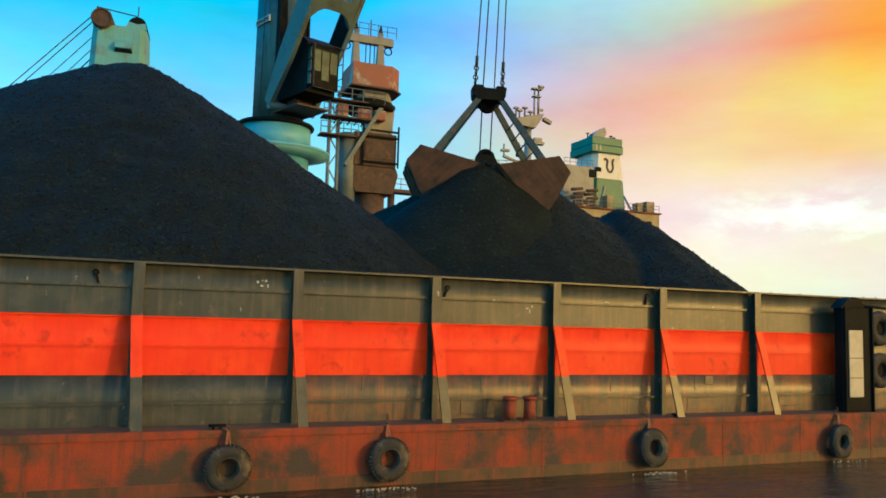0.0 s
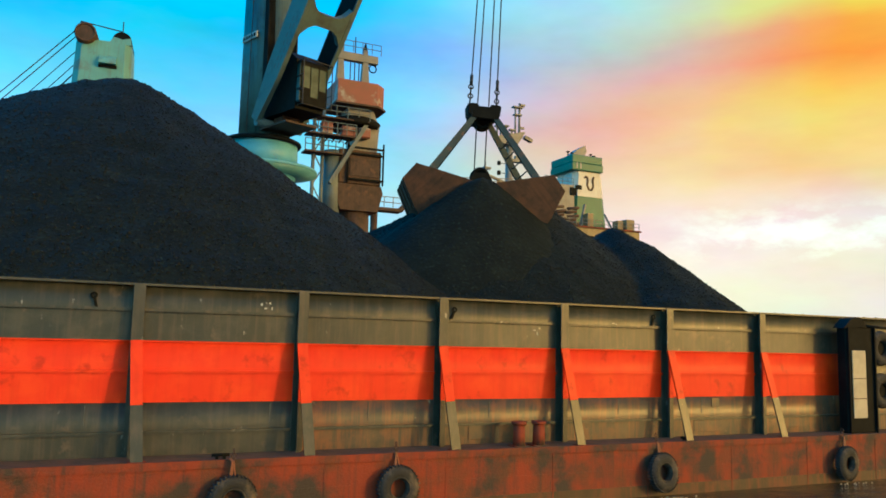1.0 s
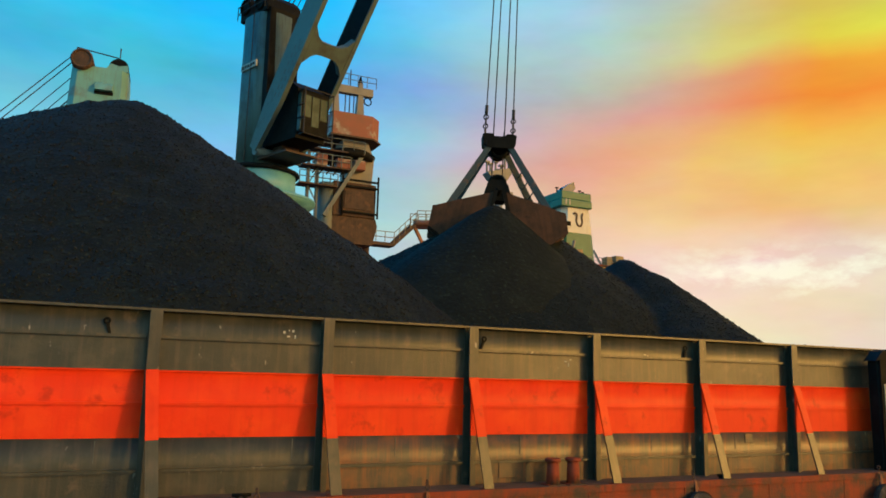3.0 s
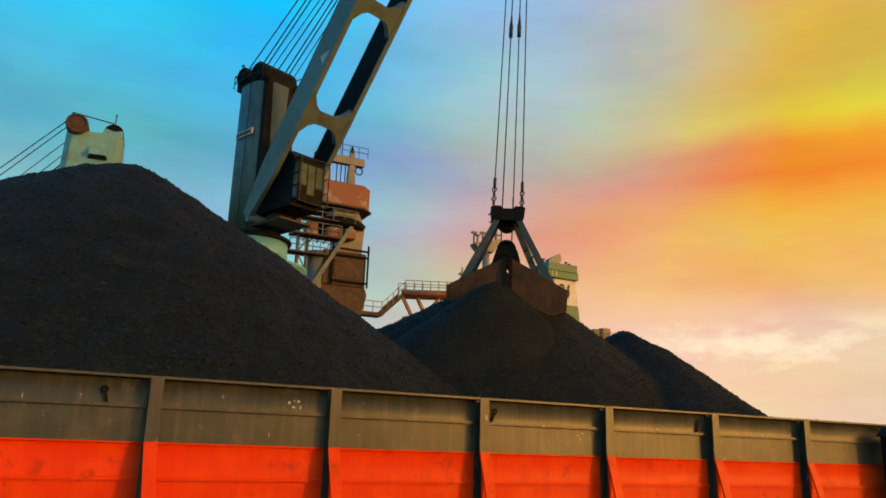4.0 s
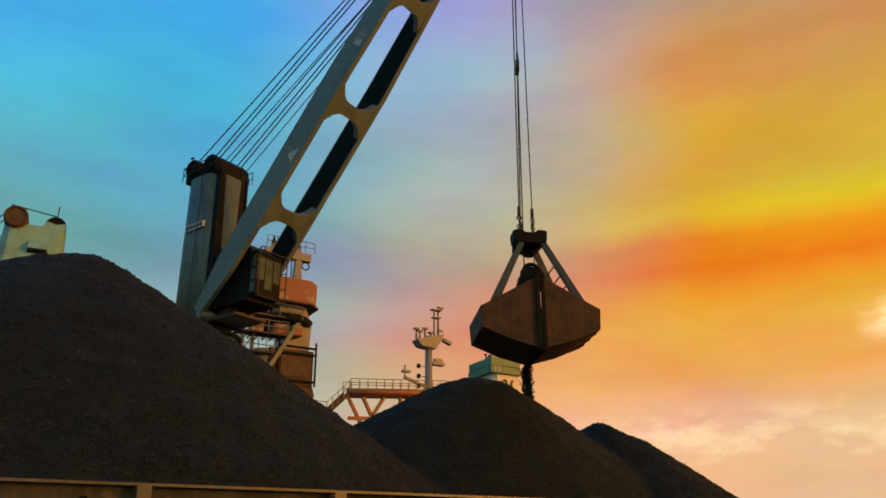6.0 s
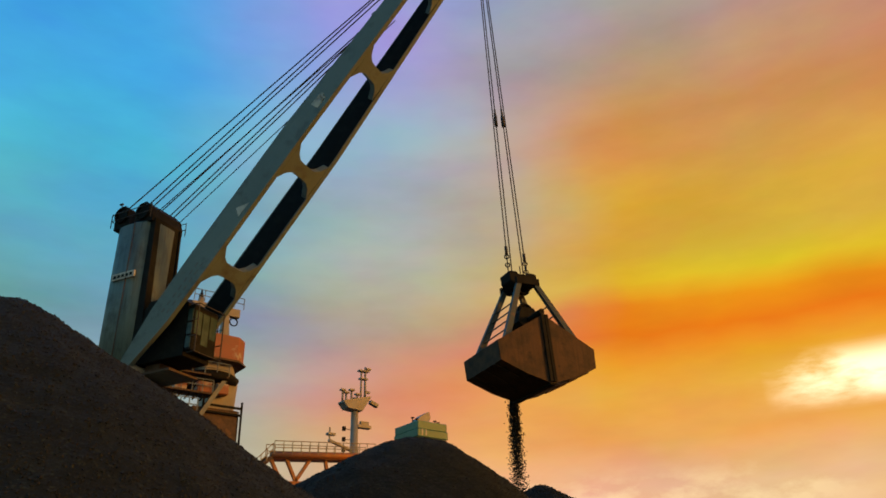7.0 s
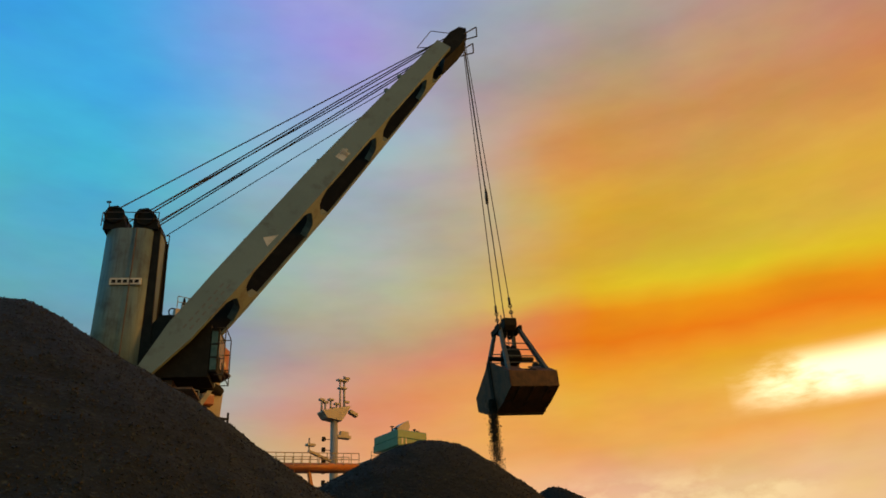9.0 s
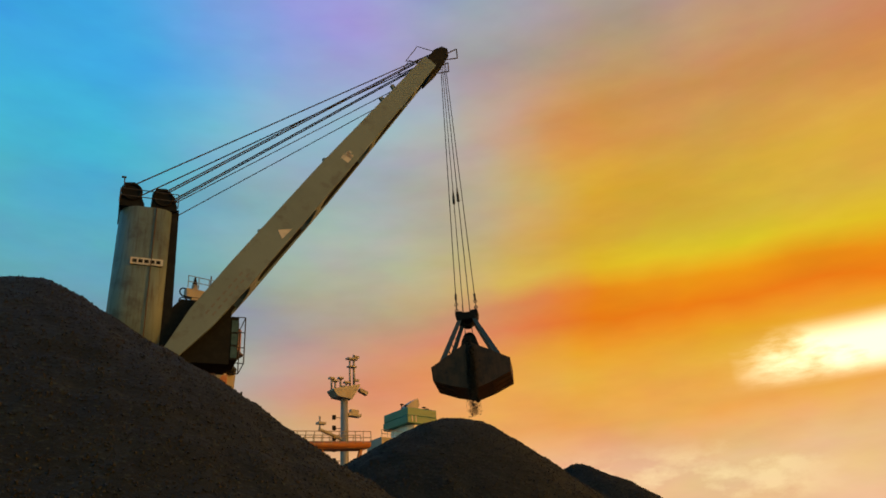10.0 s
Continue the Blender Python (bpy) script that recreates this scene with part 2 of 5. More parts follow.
M = {
    "coal": surface("coal", (0.0044, 0.0070, 0.0046), (0.0084, 0.0122, 0.0082), 0.75, 0, 0.9, bump=0.9, bump_scale=7.0, third=(0.027, 0.037, 0.024), third_scale=8.0, gloss=0.15),
    "lump": surface("lump", (0.0040, 0.0055, 0.0045), (0.013, 0.017, 0.013), 0.6, 0, 5.0, bump=0.5, bump_scale=15.0, island=0.6, gloss=0.25),
    "grey_paint": surface("grey_paint", (0.034, 0.037, 0.029), (0.060, 0.059, 0.045), 0.36, 0, 1.6, third=(0.11, 0.085, 0.06), third_scale=2.3, third_cover=(0.60, 0.72), bump_scale=25, streaks=0.6, chips=(0.26, 0.25, 0.22), gloss=0.5),
    "grey_rusty": surface("grey_rusty", (0.055, 0.048, 0.036), (0.11, 0.075, 0.042), 0.36, 0, 1.8, third=(0.22, 0.085, 0.03), third_scale=1.6, third_cover=(0.52, 0.74), bump_scale=25, streaks=0.9, chips=(0.36, 0.27, 0.15), gloss=0.5),
    "red_paint": surface("red_paint", (0.74, 0.036, 0.002), (0.80, 0.056, 0.003), 0.42, 0, 1.3, third=(0.52, 0.030, 0.004), third_scale=2.0, bump_scale=25, streaks=0.35, gloss=0.16),
    "rust": surface("rust", (0.24, 0.036, 0.009), (0.125, 0.042, 0.015), 0.8, 0, 1.1, third=(0.05, 0.036, 0.026), third_scale=0.8, third_cover=(0.48, 0.60), bump=0.4, bump_scale=18, streaks=0.7),
    "deck": surface("deck", (0.12, 0.07, 0.05), (0.07, 0.05, 0.04), 0.85, 0, 2.0, bump=0.3),
    "white_paint": surface("white_paint", (0.13, 0.165, 0.17), (0.10, 0.125, 0.13), 0.55, 0, 0.6, third=(0.07, 0.055, 0.04), third_scale=1.1, third_cover=(0.58, 0.75), bump_scale=20, streaks=0.5),
    "pale_paint": surface("pale_paint", (0.17, 0.40, 0.42), (0.145, 0.34, 0.35), 0.55, 0, 0.5, third=(0.14, 0.12, 0.09), third_scale=0.9, third_cover=(0.6, 0.78), bump_scale=20, streaks=0.4),
    "column_paint": surface("column_paint", (0.084, 0.130, 0.126), (0.064, 0.100, 0.096), 0.6, 0, 0.5, third=(0.03, 0.026, 0.02), third_scale=0.9, third_cover=(0.52, 0.74), bump_scale=20, streaks=0.8),
    "boom_paint": surface("boom_paint", (0.104, 0.152, 0.150), (0.088, 0.130, 0.128), 0.6, 0, 0.25, third=(0.055, 0.060, 0.055), third_scale=0.8, third_cover=(0.56, 0.76), bump=0.0, bump_scale=4),
    "blue_paint": surface("blue_paint", (0.12, 0.34, 0.48), (0.16, 0.42, 0.55), 0.5, 0, 0.8, third=(0.20, 0.14, 0.10), third_cover=(0.62, 0.74), bump_scale=20),
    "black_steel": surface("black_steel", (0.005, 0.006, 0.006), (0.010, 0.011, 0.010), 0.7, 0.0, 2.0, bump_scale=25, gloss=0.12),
    "brown_steel": surface("brown_steel", (0.068, 0.042, 0.030), (0.042, 0.028, 0.021), 0.75, 0.1, 2.2, third=(0.12, 0.060, 0.034), third_scale=1.5, bump=0.35, bump_scale=18, streaks=0.4),
    "grab_shell": surface("grab_shell", (0.068, 0.031, 0.015), (0.030, 0.017, 0.010), 0.7, 0.0, 1.5, third=(0.018, 0.011, 0.008), third_scale=1.8, bump=0.3, bump_scale=14, streaks=0.6, gloss=0.3),
    "grab_arm": surface("grab_arm", (0.030, 0.052, 0.064), (0.036, 0.048, 0.054), 0.55, 0.3, 2.0, third=(0.14, 0.07, 0.04), bump=0.3),
    "rubber": surface("rubber", (0.02, 0.02, 0.02), (0.045, 0.04, 0.036), 0.8, 0, 4.0, third=(0.13, 0.10, 0.07), third_scale=3.0, third_cover=(0.5, 0.7), bump=0.4, bump_scale=30),
    "rope": surface("rope", (0.03, 0.03, 0.032), (0.06, 0.055, 0.05), 0.7, 0.3, 6.0, bump_scale=60),
    "green_paint": surface("green_paint", (0.032, 0.135, 0.085), (0.042, 0.165, 0.105), 0.5, 0, 0.5, bump_scale=10, streaks=0.2),
    "cream_paint": surface("cream_paint", (0.20, 0.20, 0.19), (0.15, 0.15, 0.14), 0.5, 0, 0.5, third=(0.34, 0.22, 0.12), third_cover=(0.64, 0.78), bump_scale=10, streaks=0.3),
    "yellow_paint": surface("yellow_paint", (0.26, 0.20, 0.10), (0.18, 0.135, 0.07), 0.55, 0, 0.7, third=(0.30, 0.18, 0.08), bump_scale=10),
    "red_white": surface("red_white", (0.24, 0.075, 0.05), (0.20, 0.08, 0.05), 0.6, 0, 0.6, third=(0.30, 0.28, 0.25), third_scale=0.5, third_cover=(0.51, 0.59), bump_scale=10),
    "orange_pipe": surface("orange_pipe", (0.28, 0.10, 0.04), (0.20, 0.08, 0.04), 0.6, 0, 1.0, bump_scale=10),
    "hull": surface("hull", (0.03, 0.035, 0.04), (0.06, 0.05, 0.045), 0.6, 0, 0.4, third=(0.16, 0.07, 0.04), bump_scale=5, streaks=0.5),
    "faded_mark": surface("faded_mark", (0.085, 0.09, 0.085), (0.12, 0.12, 0.11), 0.6, 0, 4.0, bump_scale=20),
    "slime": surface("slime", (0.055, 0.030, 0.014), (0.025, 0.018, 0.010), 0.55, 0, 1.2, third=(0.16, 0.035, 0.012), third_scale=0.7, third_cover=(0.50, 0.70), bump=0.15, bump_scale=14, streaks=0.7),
    "foam": surface("foam", (0.34, 0.30, 0.24), (0.22, 0.19, 0.15), 0.7, 0, 6.0, bump_scale=30),
    "funnel_white": surface("funnel_white", (0.62, 0.60, 0.54), (0.54, 0.51, 0.44), 0.5, 0, 0.5, third=(0.34, 0.24, 0.14), third_cover=(0.64, 0.78), bump_scale=10, streaks=0.3),
    "mark": surface("mark", (0.42, 0.42, 0.38), (0.26, 0.26, 0.24), 0.6, 0, 2.0, bump_scale=20),
    "white_board": surface("white_board", (0.46, 0.41, 0.30), (0.36, 0.31, 0.22), 0.5, 0, 1.5, third=(0.40, 0.28, 0.16), third_cover=(0.6, 0.75), bump_scale=20),
    "pane": surface("pane", (0.02, 0.05, 0.055), (0.04, 0.08, 0.085), 0.2, 0.0, 1.0, bump=0.02, gloss=0.25),
}


def water_material():
    m = bpy.data.materials.new("water")
    m.use_nodes = True
    nt = m.node_tree
    b = nt.nodes["Principled BSDF"]
    b.inputs["Base Color"].default_value = (0.012, 0.014, 0.010, 1)
    b.inputs["Roughness"].default_value = 0.09
    co = nt.nodes.new("ShaderNodeTexCoord").outputs["Object"]
    total = None
    for sc, k in ((0.5, 1.0), (1.8, 0.5), (6.0, 0.18)):
        n = node(nt, "ShaderNodeTexNoise", Scale=sc, Detail=4.0, Roughness=0.55, Distortion=0.4)
        mp = node(nt, "ShaderNodeMapping", Scale=(0.6, 1.5, 1.0))
        nt.links.new(co, mp.inputs[0])
        nt.links.new(mp.outputs[0], n.inputs["Vector"])
        v = math_node(nt, "MULTIPLY", n.outputs["Fac"], k)
        total = v if total is None else math_node(nt, "ADD", total, v)
    bp = node(nt, "ShaderNodeBump", Strength=0.9, Distance=0.35)
    nt.links.new(total, bp.inputs["Height"])
    nt.links.new(bp.outputs[0], b.inputs["Normal"])
    return m


M["water"] = water_material()


# ---- mesh helpers ----
def box(bm, x0, x1, y0, y1, z0, z1, m=None, bevel=0.0):
    v = [Vector((x, y, z)) for x in (x0, x1) for y in (y0, y1) for z in (z0, z1)]
    v = [bm.verts.new(m @ p if m else p) for p in v]
    faces = [bm.faces.new([v[i] for i in f]) for f in ((0, 1, 3, 2), (4, 6, 7, 5), (0, 4, 5, 1), (2, 3, 7, 6), (0, 2, 6, 4), (1, 5, 7, 3))]
    if bevel:
        edges = {e for f in faces for e in f.edges}
        bmesh.ops.bevel(bm, geom=list(edges), offset=bevel, segments=1, affect="EDGES")
    return bm


def beam(bm, p, q, w, h, up=(0, 0, 1), w2=None, h2=None):
    """A bar of rectangular section from p to q, w across and h along up; w2, h2 at its far end."""
    p, q = Vector(p), Vector(q)
    d = (q - p).normalized()
    s = d.cross(Vector(up))
    s = s.normalized() if s.length > 1e-4 else d.orthogonal().normalized()
    u = s.cross(d).normalized()
    rings = []
    for c, a, b in ((p, w, h), (q, w2 or w, h2 or h)):
        rings.append([bm.verts.new(c + s * a / 2 * i + u * b / 2 * j) for i, j in ((-1, -1), (1, -1), (1, 1), (-1, 1))])
    a, b = rings
    for i in range(4):
        bm.faces.new((a[i], a[(i + 1) % 4], b[(i + 1) % 4], b[i]))
    bm.faces.new(a[::-1])
    bm.faces.new(b)
    return bm


def tube(bm, p, q, r, r2=None, n=10, cap=True):
    p, q = Vector(p), Vector(q)
    d = (q - p).normalized()
    s = d.orthogonal().normalized()
    u = d.cross(s)
    rings = [[bm.verts.new(c + (s * math.cos(2 * math.pi * i / n) + u * math.sin(2 * math.pi * i / n)) * rr) for i in range(n)] for c, rr in ((p, r), (q, r if r2 is None else r2))]
    a, b = rings
    for i in range(n):
        f = bm.faces.new((a[i], a[(i + 1) % n], b[(i + 1) % n], b[i]))
        f.smooth = n > 6
    if cap:
        bm.faces.new(a[::-1])
        bm.faces.new(b)
    return bm


def prism(bm, outline, axis, lo, hi):
    """An outline of (a, b) pairs pushed along one axis from lo to hi. axis x: (y, z); axis y: (x, z); axis z: (x, y)."""
    def at(a, b, c):
        return {"x": (c, a, b), "y": (a, c, b), "z": (a, b, c)}[axis]
    r = [[bm.verts.new(at(a, b, c)) for a, b in outline] for c in (lo, hi)]
    n = len(outline)
    for i in range(n):
        bm.faces.new((r[0][i], r[0][(i + 1) % n], r[1][(i + 1) % n], r[1][i]))
    bm.faces.new(r[0][::-1])
    bm.faces.new(r[1])
    return bm


def torus(bm, c, R, r, axis="y", n=28, k=12, flat=1.0, m=None):
    rings = []
    for i in range(n):
        a = 2 * math.pi * i / n
        ring = []
        for j in range(k):
            b = 2 * math.pi * j / k
            rad, off = R + r * math.cos(b), r * flat * math.sin(b)
            p = {"y": Vector((rad * math.cos(a), off, rad * math.sin(a))), "z": Vector((rad * math.cos(a), rad * math.sin(a), off)), "x": Vector((off, rad * math.cos(a), rad * math.sin(a)))}[axis]
            p = (m @ p if m else p) + Vector(c)
            ring.append(bm.verts.new(p))
        rings.append(ring)
    for i in range(n):
        for j in range(k):
            f = bm.faces.new((rings[i][j], rings[(i + 1) % n][j], rings[(i + 1) % n][(j + 1) % k], rings[i][(j + 1) % k]))
            f.smooth = True
    return bm


def mesh_of(name, bm, material):
    bmesh.ops.recalc_face_normals(bm, faces=bm.faces[:])
    me = bpy.data.meshes.new(name)
    bm.to_mesh(me)
    bm.free()
    for m in material if isinstance(material, (list, tuple)) else [material]:
        me.materials.append(m)
    return me


def part(name, bm, material, parent=None, label="", at=None):
    """One bmesh as one mesh object, under a thing or a part."""
    ob = new(name, mesh_of(name, bm, material))
    if parent:
        ob.parent = parent
    if at is not None:
        ob.matrix_basis = at if isinstance(at, Matrix) else Matrix.Translation(at)
    if label:
        ob["label"] = label
    return ob


def empty(name, label, category, at=(0, 0, 0), group="", kind=""):
    e = new(name)
    e.matrix_basis = at if isinstance(at, Matrix) else Matrix.Translation(at)
    return tagged(e, label, category, group, kind)


B = bmesh.new

# ---- water ----
bm = B()
S = 2500.0
vs = [bm.verts.new(p) for p in ((-S, -S, 0), (S, -S, 0), (S, S, 0), (-S, S, 0))]
bm.faces.new(vs)
tagged(part("water", bm, M["water"]), "dark rippled harbour water", "water", kind="structure")

# ---- coal barge ----
BAY, TOP, DECK, X0, X1 = 3.7, 5.2, 1.42, -29.6, 44.4
FLANK = -0.78
WALL = 0.26
barge = empty("coal_barge", "grey coal barge with red striped sidewall and rusty hull", "barge")
bm = B()
prism(bm, [(X0 - 1, DECK), (X1 + 3, DECK), (X1 + 6, DECK + 0.3), (X1 + 4, -1.0), (X0 - 3, -1.0), (X0 - 4, DECK)], "y", FLANK, 23.6)
part("hull", bm, M["rust"], barge, "rust-streaked red hull side")
bm = B()
box(bm, X0 - 1, X1 + 3, FLANK - 0.05, FLANK - 0.002, DECK - 0.14, DECK + 0.03)
part("rubbing_strake", bm, M["rust"], barge)
bm = B()
box(bm, X0 - 1, X1 + 3, FLANK + 0.01, 23.5, DECK + 0.004, DECK + 0.012)
part("deck_plate", bm, M["deck"], barge)


def wall_bay(i):
    """One bay of the near sidewall: three bands of plate, with ribs welded across."""
    a, b = i * BAY + 0.002, (i + 1) * BAY - 0.002
    lower = "grey_rusty" if i > 0 else "grey_paint"
    stripe = "red_paint" if i < 6 else "grey_paint"
    for name, mat, z0, z1, off in (("upper_plate", "grey_paint", 3.98, TOP, 0.0), ("stripe_plate", stripe, 2.60, 3.977, 0.004), ("lower_plate", lower, DECK + 0.01, 2.597, 0.0)):
        bm = B()
        nx = 14
        rows = [[bm.verts.new((a + (b - a) * k / nx, WALL - off + 0.022 * math.sin(math.pi * k / nx) * noise.noise(Vector((i * 3.1 + k * 0.4, z * 1.3, 0.7))), z)) for k in range(nx + 1)] for z in (z0, (z0 + z1) / 2, z1)]
        for r, s in zip(rows, rows[1:]):
            for k in range(nx):
                f = bm.faces.new((r[k], r[k + 1], s[k + 1], s[k]))
                f.smooth = True
        back = [bm.verts.new((x, WALL + 0.06, z)) for x, z in ((a, z0), (b, z0), (b, z1), (a, z1))]
        bm.faces.new(back)
        bm.faces.new((rows[2][0], *rows[2][1:], back[2], back[3]))
        part(name, bm, M[mat], barge)
    for z, mat, d in ((4.66, "grey_paint", 0.085), (3.29, stripe, 0.06), (1.95, "grey_paint", 0.09)):
        bm = B()
        box(bm, a + 0.10, b - 0.12, WALL - d, WALL - 0.002, z - 0.035, z + 0.03)
        part("rib", bm, M[mat], barge)
    bm = B()
    box(bm, a + 0.1, b - 0.13, WALL - 0.045, WALL - 0.006, 3.945, 3.975)
    part("stripe_lip", bm, M[stripe], barge)
    bm = B()
    box(bm, a, b, WALL - 0.14, WALL + 0.10, TOP, TOP + 0.05)
    part("cap_rail", bm, M["grey_paint"], barge)


def wall_post(i):
    """A post of the sidewall and the raking brace at its foot."""
    x = i * BAY
    bm = B()
    box(bm, x + 0.055, x + 0.095, 0.002, WALL - 0.004, DECK, TOP - 0.02)
    box(bm, x - 0.125, x + 0.054, WALL - 0.03, WALL - 0.004, DECK, TOP - 0.02)
    part("post", bm, M["grey_paint"], barge)
    bm = B()
    box(bm, x - 0.125, x + 0.125, -0.03, -0.001, 3.98, TOP + 0.03, bevel=0.006)
    part("post_flange", bm, M["grey_paint"], barge)

    def at(z):
        f = (3.98 - z) / (3.98 - DECK)
        return (x + 0.13 * f, -0.03 - 0.64 * f, z)
    for mat, z0, z1 in (("red_paint" if i < 6 else "grey_paint", 2.60, 3.977), ("grey_paint", DECK + 0.012, 2.597)):
        bm = B()
        box(bm, x - 0.035, x + 0.105, -0.012, 0.029, z0, z1)
        part("post_face", bm, M[mat], barge)
    for name, mat, z0, z1 in (("brace_top", "red_paint" if i < 6 else "grey_paint", 2.60, 3.98), ("brace_foot", "grey_paint", DECK, 2.597)):
        bm = B()
        beam(bm, at(z0), at(z1), 0.25, 0.05, up=(0, -1, 0.2))
        part(name, bm, M[mat], barge)
    bm = B()
    box(bm, x - 0.05, x + 0.32, -0.76, -0.52, DECK + 0.013, DECK + 0.03)
    part("foot_pad", bm, M["rust"], barge)


for i in range(-8, 12):
    wall_bay(i)
for i in range(-8, 13):
    if i != 6:
        wall_post(i)
bm = B()
box(bm, X0, X1, 22.7, 22.8, DECK, TOP)
part("far_sidewall", bm, M["grey_paint"], barge)
for x in (X0, X1):
    bm = B()
    box(bm, x - 0.05, x + 0.05, 0.07, 22.69, DECK, TOP)
    part("end_wall", bm, M["grey_paint"], barge)


for k in range(-9, 16):
    bm = B()
    x = k * 3.05 + 1.1
    box(bm, x, x + 0.035, FLANK - 0.012, FLANK - 0.002, -0.4, DECK - 0.15)
    part("weld_seam", bm, M["rust"], barge)
for z, y0 in ((0.72, 0.010),):
    bm = B()
    box(bm, X0 - 1, X1 + 3, FLANK - y0, FLANK - 0.002, z, z + 0.03)
    part("weld_seam", bm, M["rust"], barge)
for x, w, z, h in ((11.7, 0.5, DECK + 0.15, 0.18), (8.3, 0.9, 1.55, 0.4), (15.9, 1.1, 1.55, 0.34), (16.6, 0.3, 2.3, 0.26), (19.6, 0.9, 1.6, 0.3)):
    bm = B()
    box(bm, x, x + w, WALL - 0.022, WALL - 0.002, z, z + h, bevel=0.006)
    part("doubler_plate", bm, M["grey_rusty"], barge)


def paint_mark(x, z, strokes):
    """Loose strokes of pale paint on the wall; nothing that can be read."""
    for dx, dz, w, h in strokes:
        bm = B()
        box(bm, x + dx, x + dx + w, WALL - 0.008, WALL - 0.001, z + dz, z + dz + h)
        part("paint_mark", bm, M["mark"], barge)


paint_mark(2.72, 4.80, ((0.0, 0.05, 0.05, 0.06), (0.09, -0.03, 0.07, 0.04), (0.20, 0.09, 0.05, 0.05), (0.26, -0.05, 0.03, 0.08), (0.12, 0.11, 0.03, 0.03)))
paint_mark(10.25, 4.35, ((0.0, 0.10, 0.08, 0.03), (0.11, -0.02, 0.03, 0.10), (0.17, 0.15, 0.05, 0.04)))
paint_mark(12.9, 4.72, ((0.0, 0.0, 0.08, 0.025), (0.13, -0.06, 0.025, 0.06)))
paint_mark(16.9, 4.70, ((0.0, 0.0, 0.06, 0.025), (0.10, -0.08, 0.025, 0.07)))
for x in (-0.95, 3.05, 5.5, 8.9, 11.0, 13.1, 16.2):
    bm = B()
    box(bm, x, x + 0.02, WALL - 0.012, WALL - 0.001, 2.12, 2.55)
    part("weld_seam", bm, M["faded_mark"], barge)
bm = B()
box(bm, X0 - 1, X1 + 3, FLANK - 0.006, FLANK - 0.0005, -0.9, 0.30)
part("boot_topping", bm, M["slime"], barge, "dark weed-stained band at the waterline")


def fender_tyre(x, z, tilt, turn=0, R=0.36, group="tyres along the hull"):
    """A worn lorry tyre on a chain, hung against the hull."""
    t = empty("fender_tyre", "worn black rubber fender tyre hanging on a chain against the hull", "tyre", pose(x, FLANK - 0.19 - 0.12 * math.sin(radians(abs(turn))), z, tilt, 0, turn), group)
    bm = B()
    torus(bm, (0, 0, 0), R, 0.165, "y", 36, 12, 0.85)
    for k in range(36):
        a = 2 * math.pi * k / 36
        m = Matrix.Rotation(-a, 4, "Y")
        box(bm, R + 0.14, R + 0.178, -0.09, 0.09, -0.018, 0.018, m)
    part("tread", bm, M["rubber"], t)
    bm = B()
    torus(bm, (0, -0.10, 0), R - 0.10, 0.03, "y", 28, 6)
    part("bead", bm, M["rubber"], t)
    bm = B()
    for k in range(7):
        torus(bm, (0, 0.10 + k * 0.005, R + 0.05 + k * 0.10), 0.05, 0.014, "y" if k % 2 else "x", 10, 5)
    part("chain", bm, M["brown_steel"], t)
    bm = B()
    for dx, lean in ((-0.10, 0.12), (-0.02, -0.04), (0.07, -0.16)):
        tube(bm, (dx, 0.02, R - 0.12), (dx + lean * 0.5, 0.06, R + 0.45), 0.018, 0.018, 6)
        tube(bm, (dx + lean * 0.5, 0.06, R + 0.45), (dx + lean, 0.13, 1.42 + 0.05 - z), 0.018, 0.018, 6)
    part("lashing", bm, M["orange_pipe"], t, "frayed orange rope lashing")
    return t


for x, z, tilt in ((2.09, 0.62, 4), (5.9, 0.66, -3), (13.7, 0.66, -8), (20.9, 0.60, 0), (-3.0, 0.5, 2), (-9.5, 0.5, 0)):
    fender_tyre(x, z, tilt, 8 if x > 10 else 4)


def foam(spots):
    """Thin scum where the tyres touch the water."""
    rng = random.Random(3)
    bm = B()
    for cx, cy, n in spots:
        for k in range(n):
            x, y, s = cx + rng.gauss(0, 0.42), cy + rng.gauss(0, 0.07), rng.uniform(0.012, 0.04)
            pts = [(x + s * rng.uniform(0.6, 1.8) * math.cos(a), y + s * 0.6 * rng.uniform(0.6, 1.3) * math.sin(a)) for a in (0, 1.05, 2.1, 3.14, 4.2, 5.2)]
            prism(bm, pts, "z", 0.0, 0.025)
    ob = part("foam", bm, M["foam"])
    return tagged(ob, "pale scum on the water by the tyres", "foam", kind="stuff")


foam([(5.75, FLANK - 0.42, 34), (2.2, FLANK - 0.42, 14), (13.9, FLANK - 0.45, 26), (21.1, FLANK - 0.4, 12)])

# ---- coal ----
# peak x, y, z; fall towards -x, towards +x and along y; roundness of the crest
PEAKS = [(-0.527, 11.94, 13.42, 0.563, 0.65, 0.856, 1.67), (-7.5, 11.5, 11.0, 0.55, 0.55, 0.70, 2.0), (-16.0, 11.5, 10.5, 0.6, 0.6, 0.7, 2.0),
         (15.05, 12.07, 11.0, 0.642, 0.656, 0.957, 2.63), (21.02, 11.31, 9.54, 0.856, 1.038, 0.601, 0.6)]


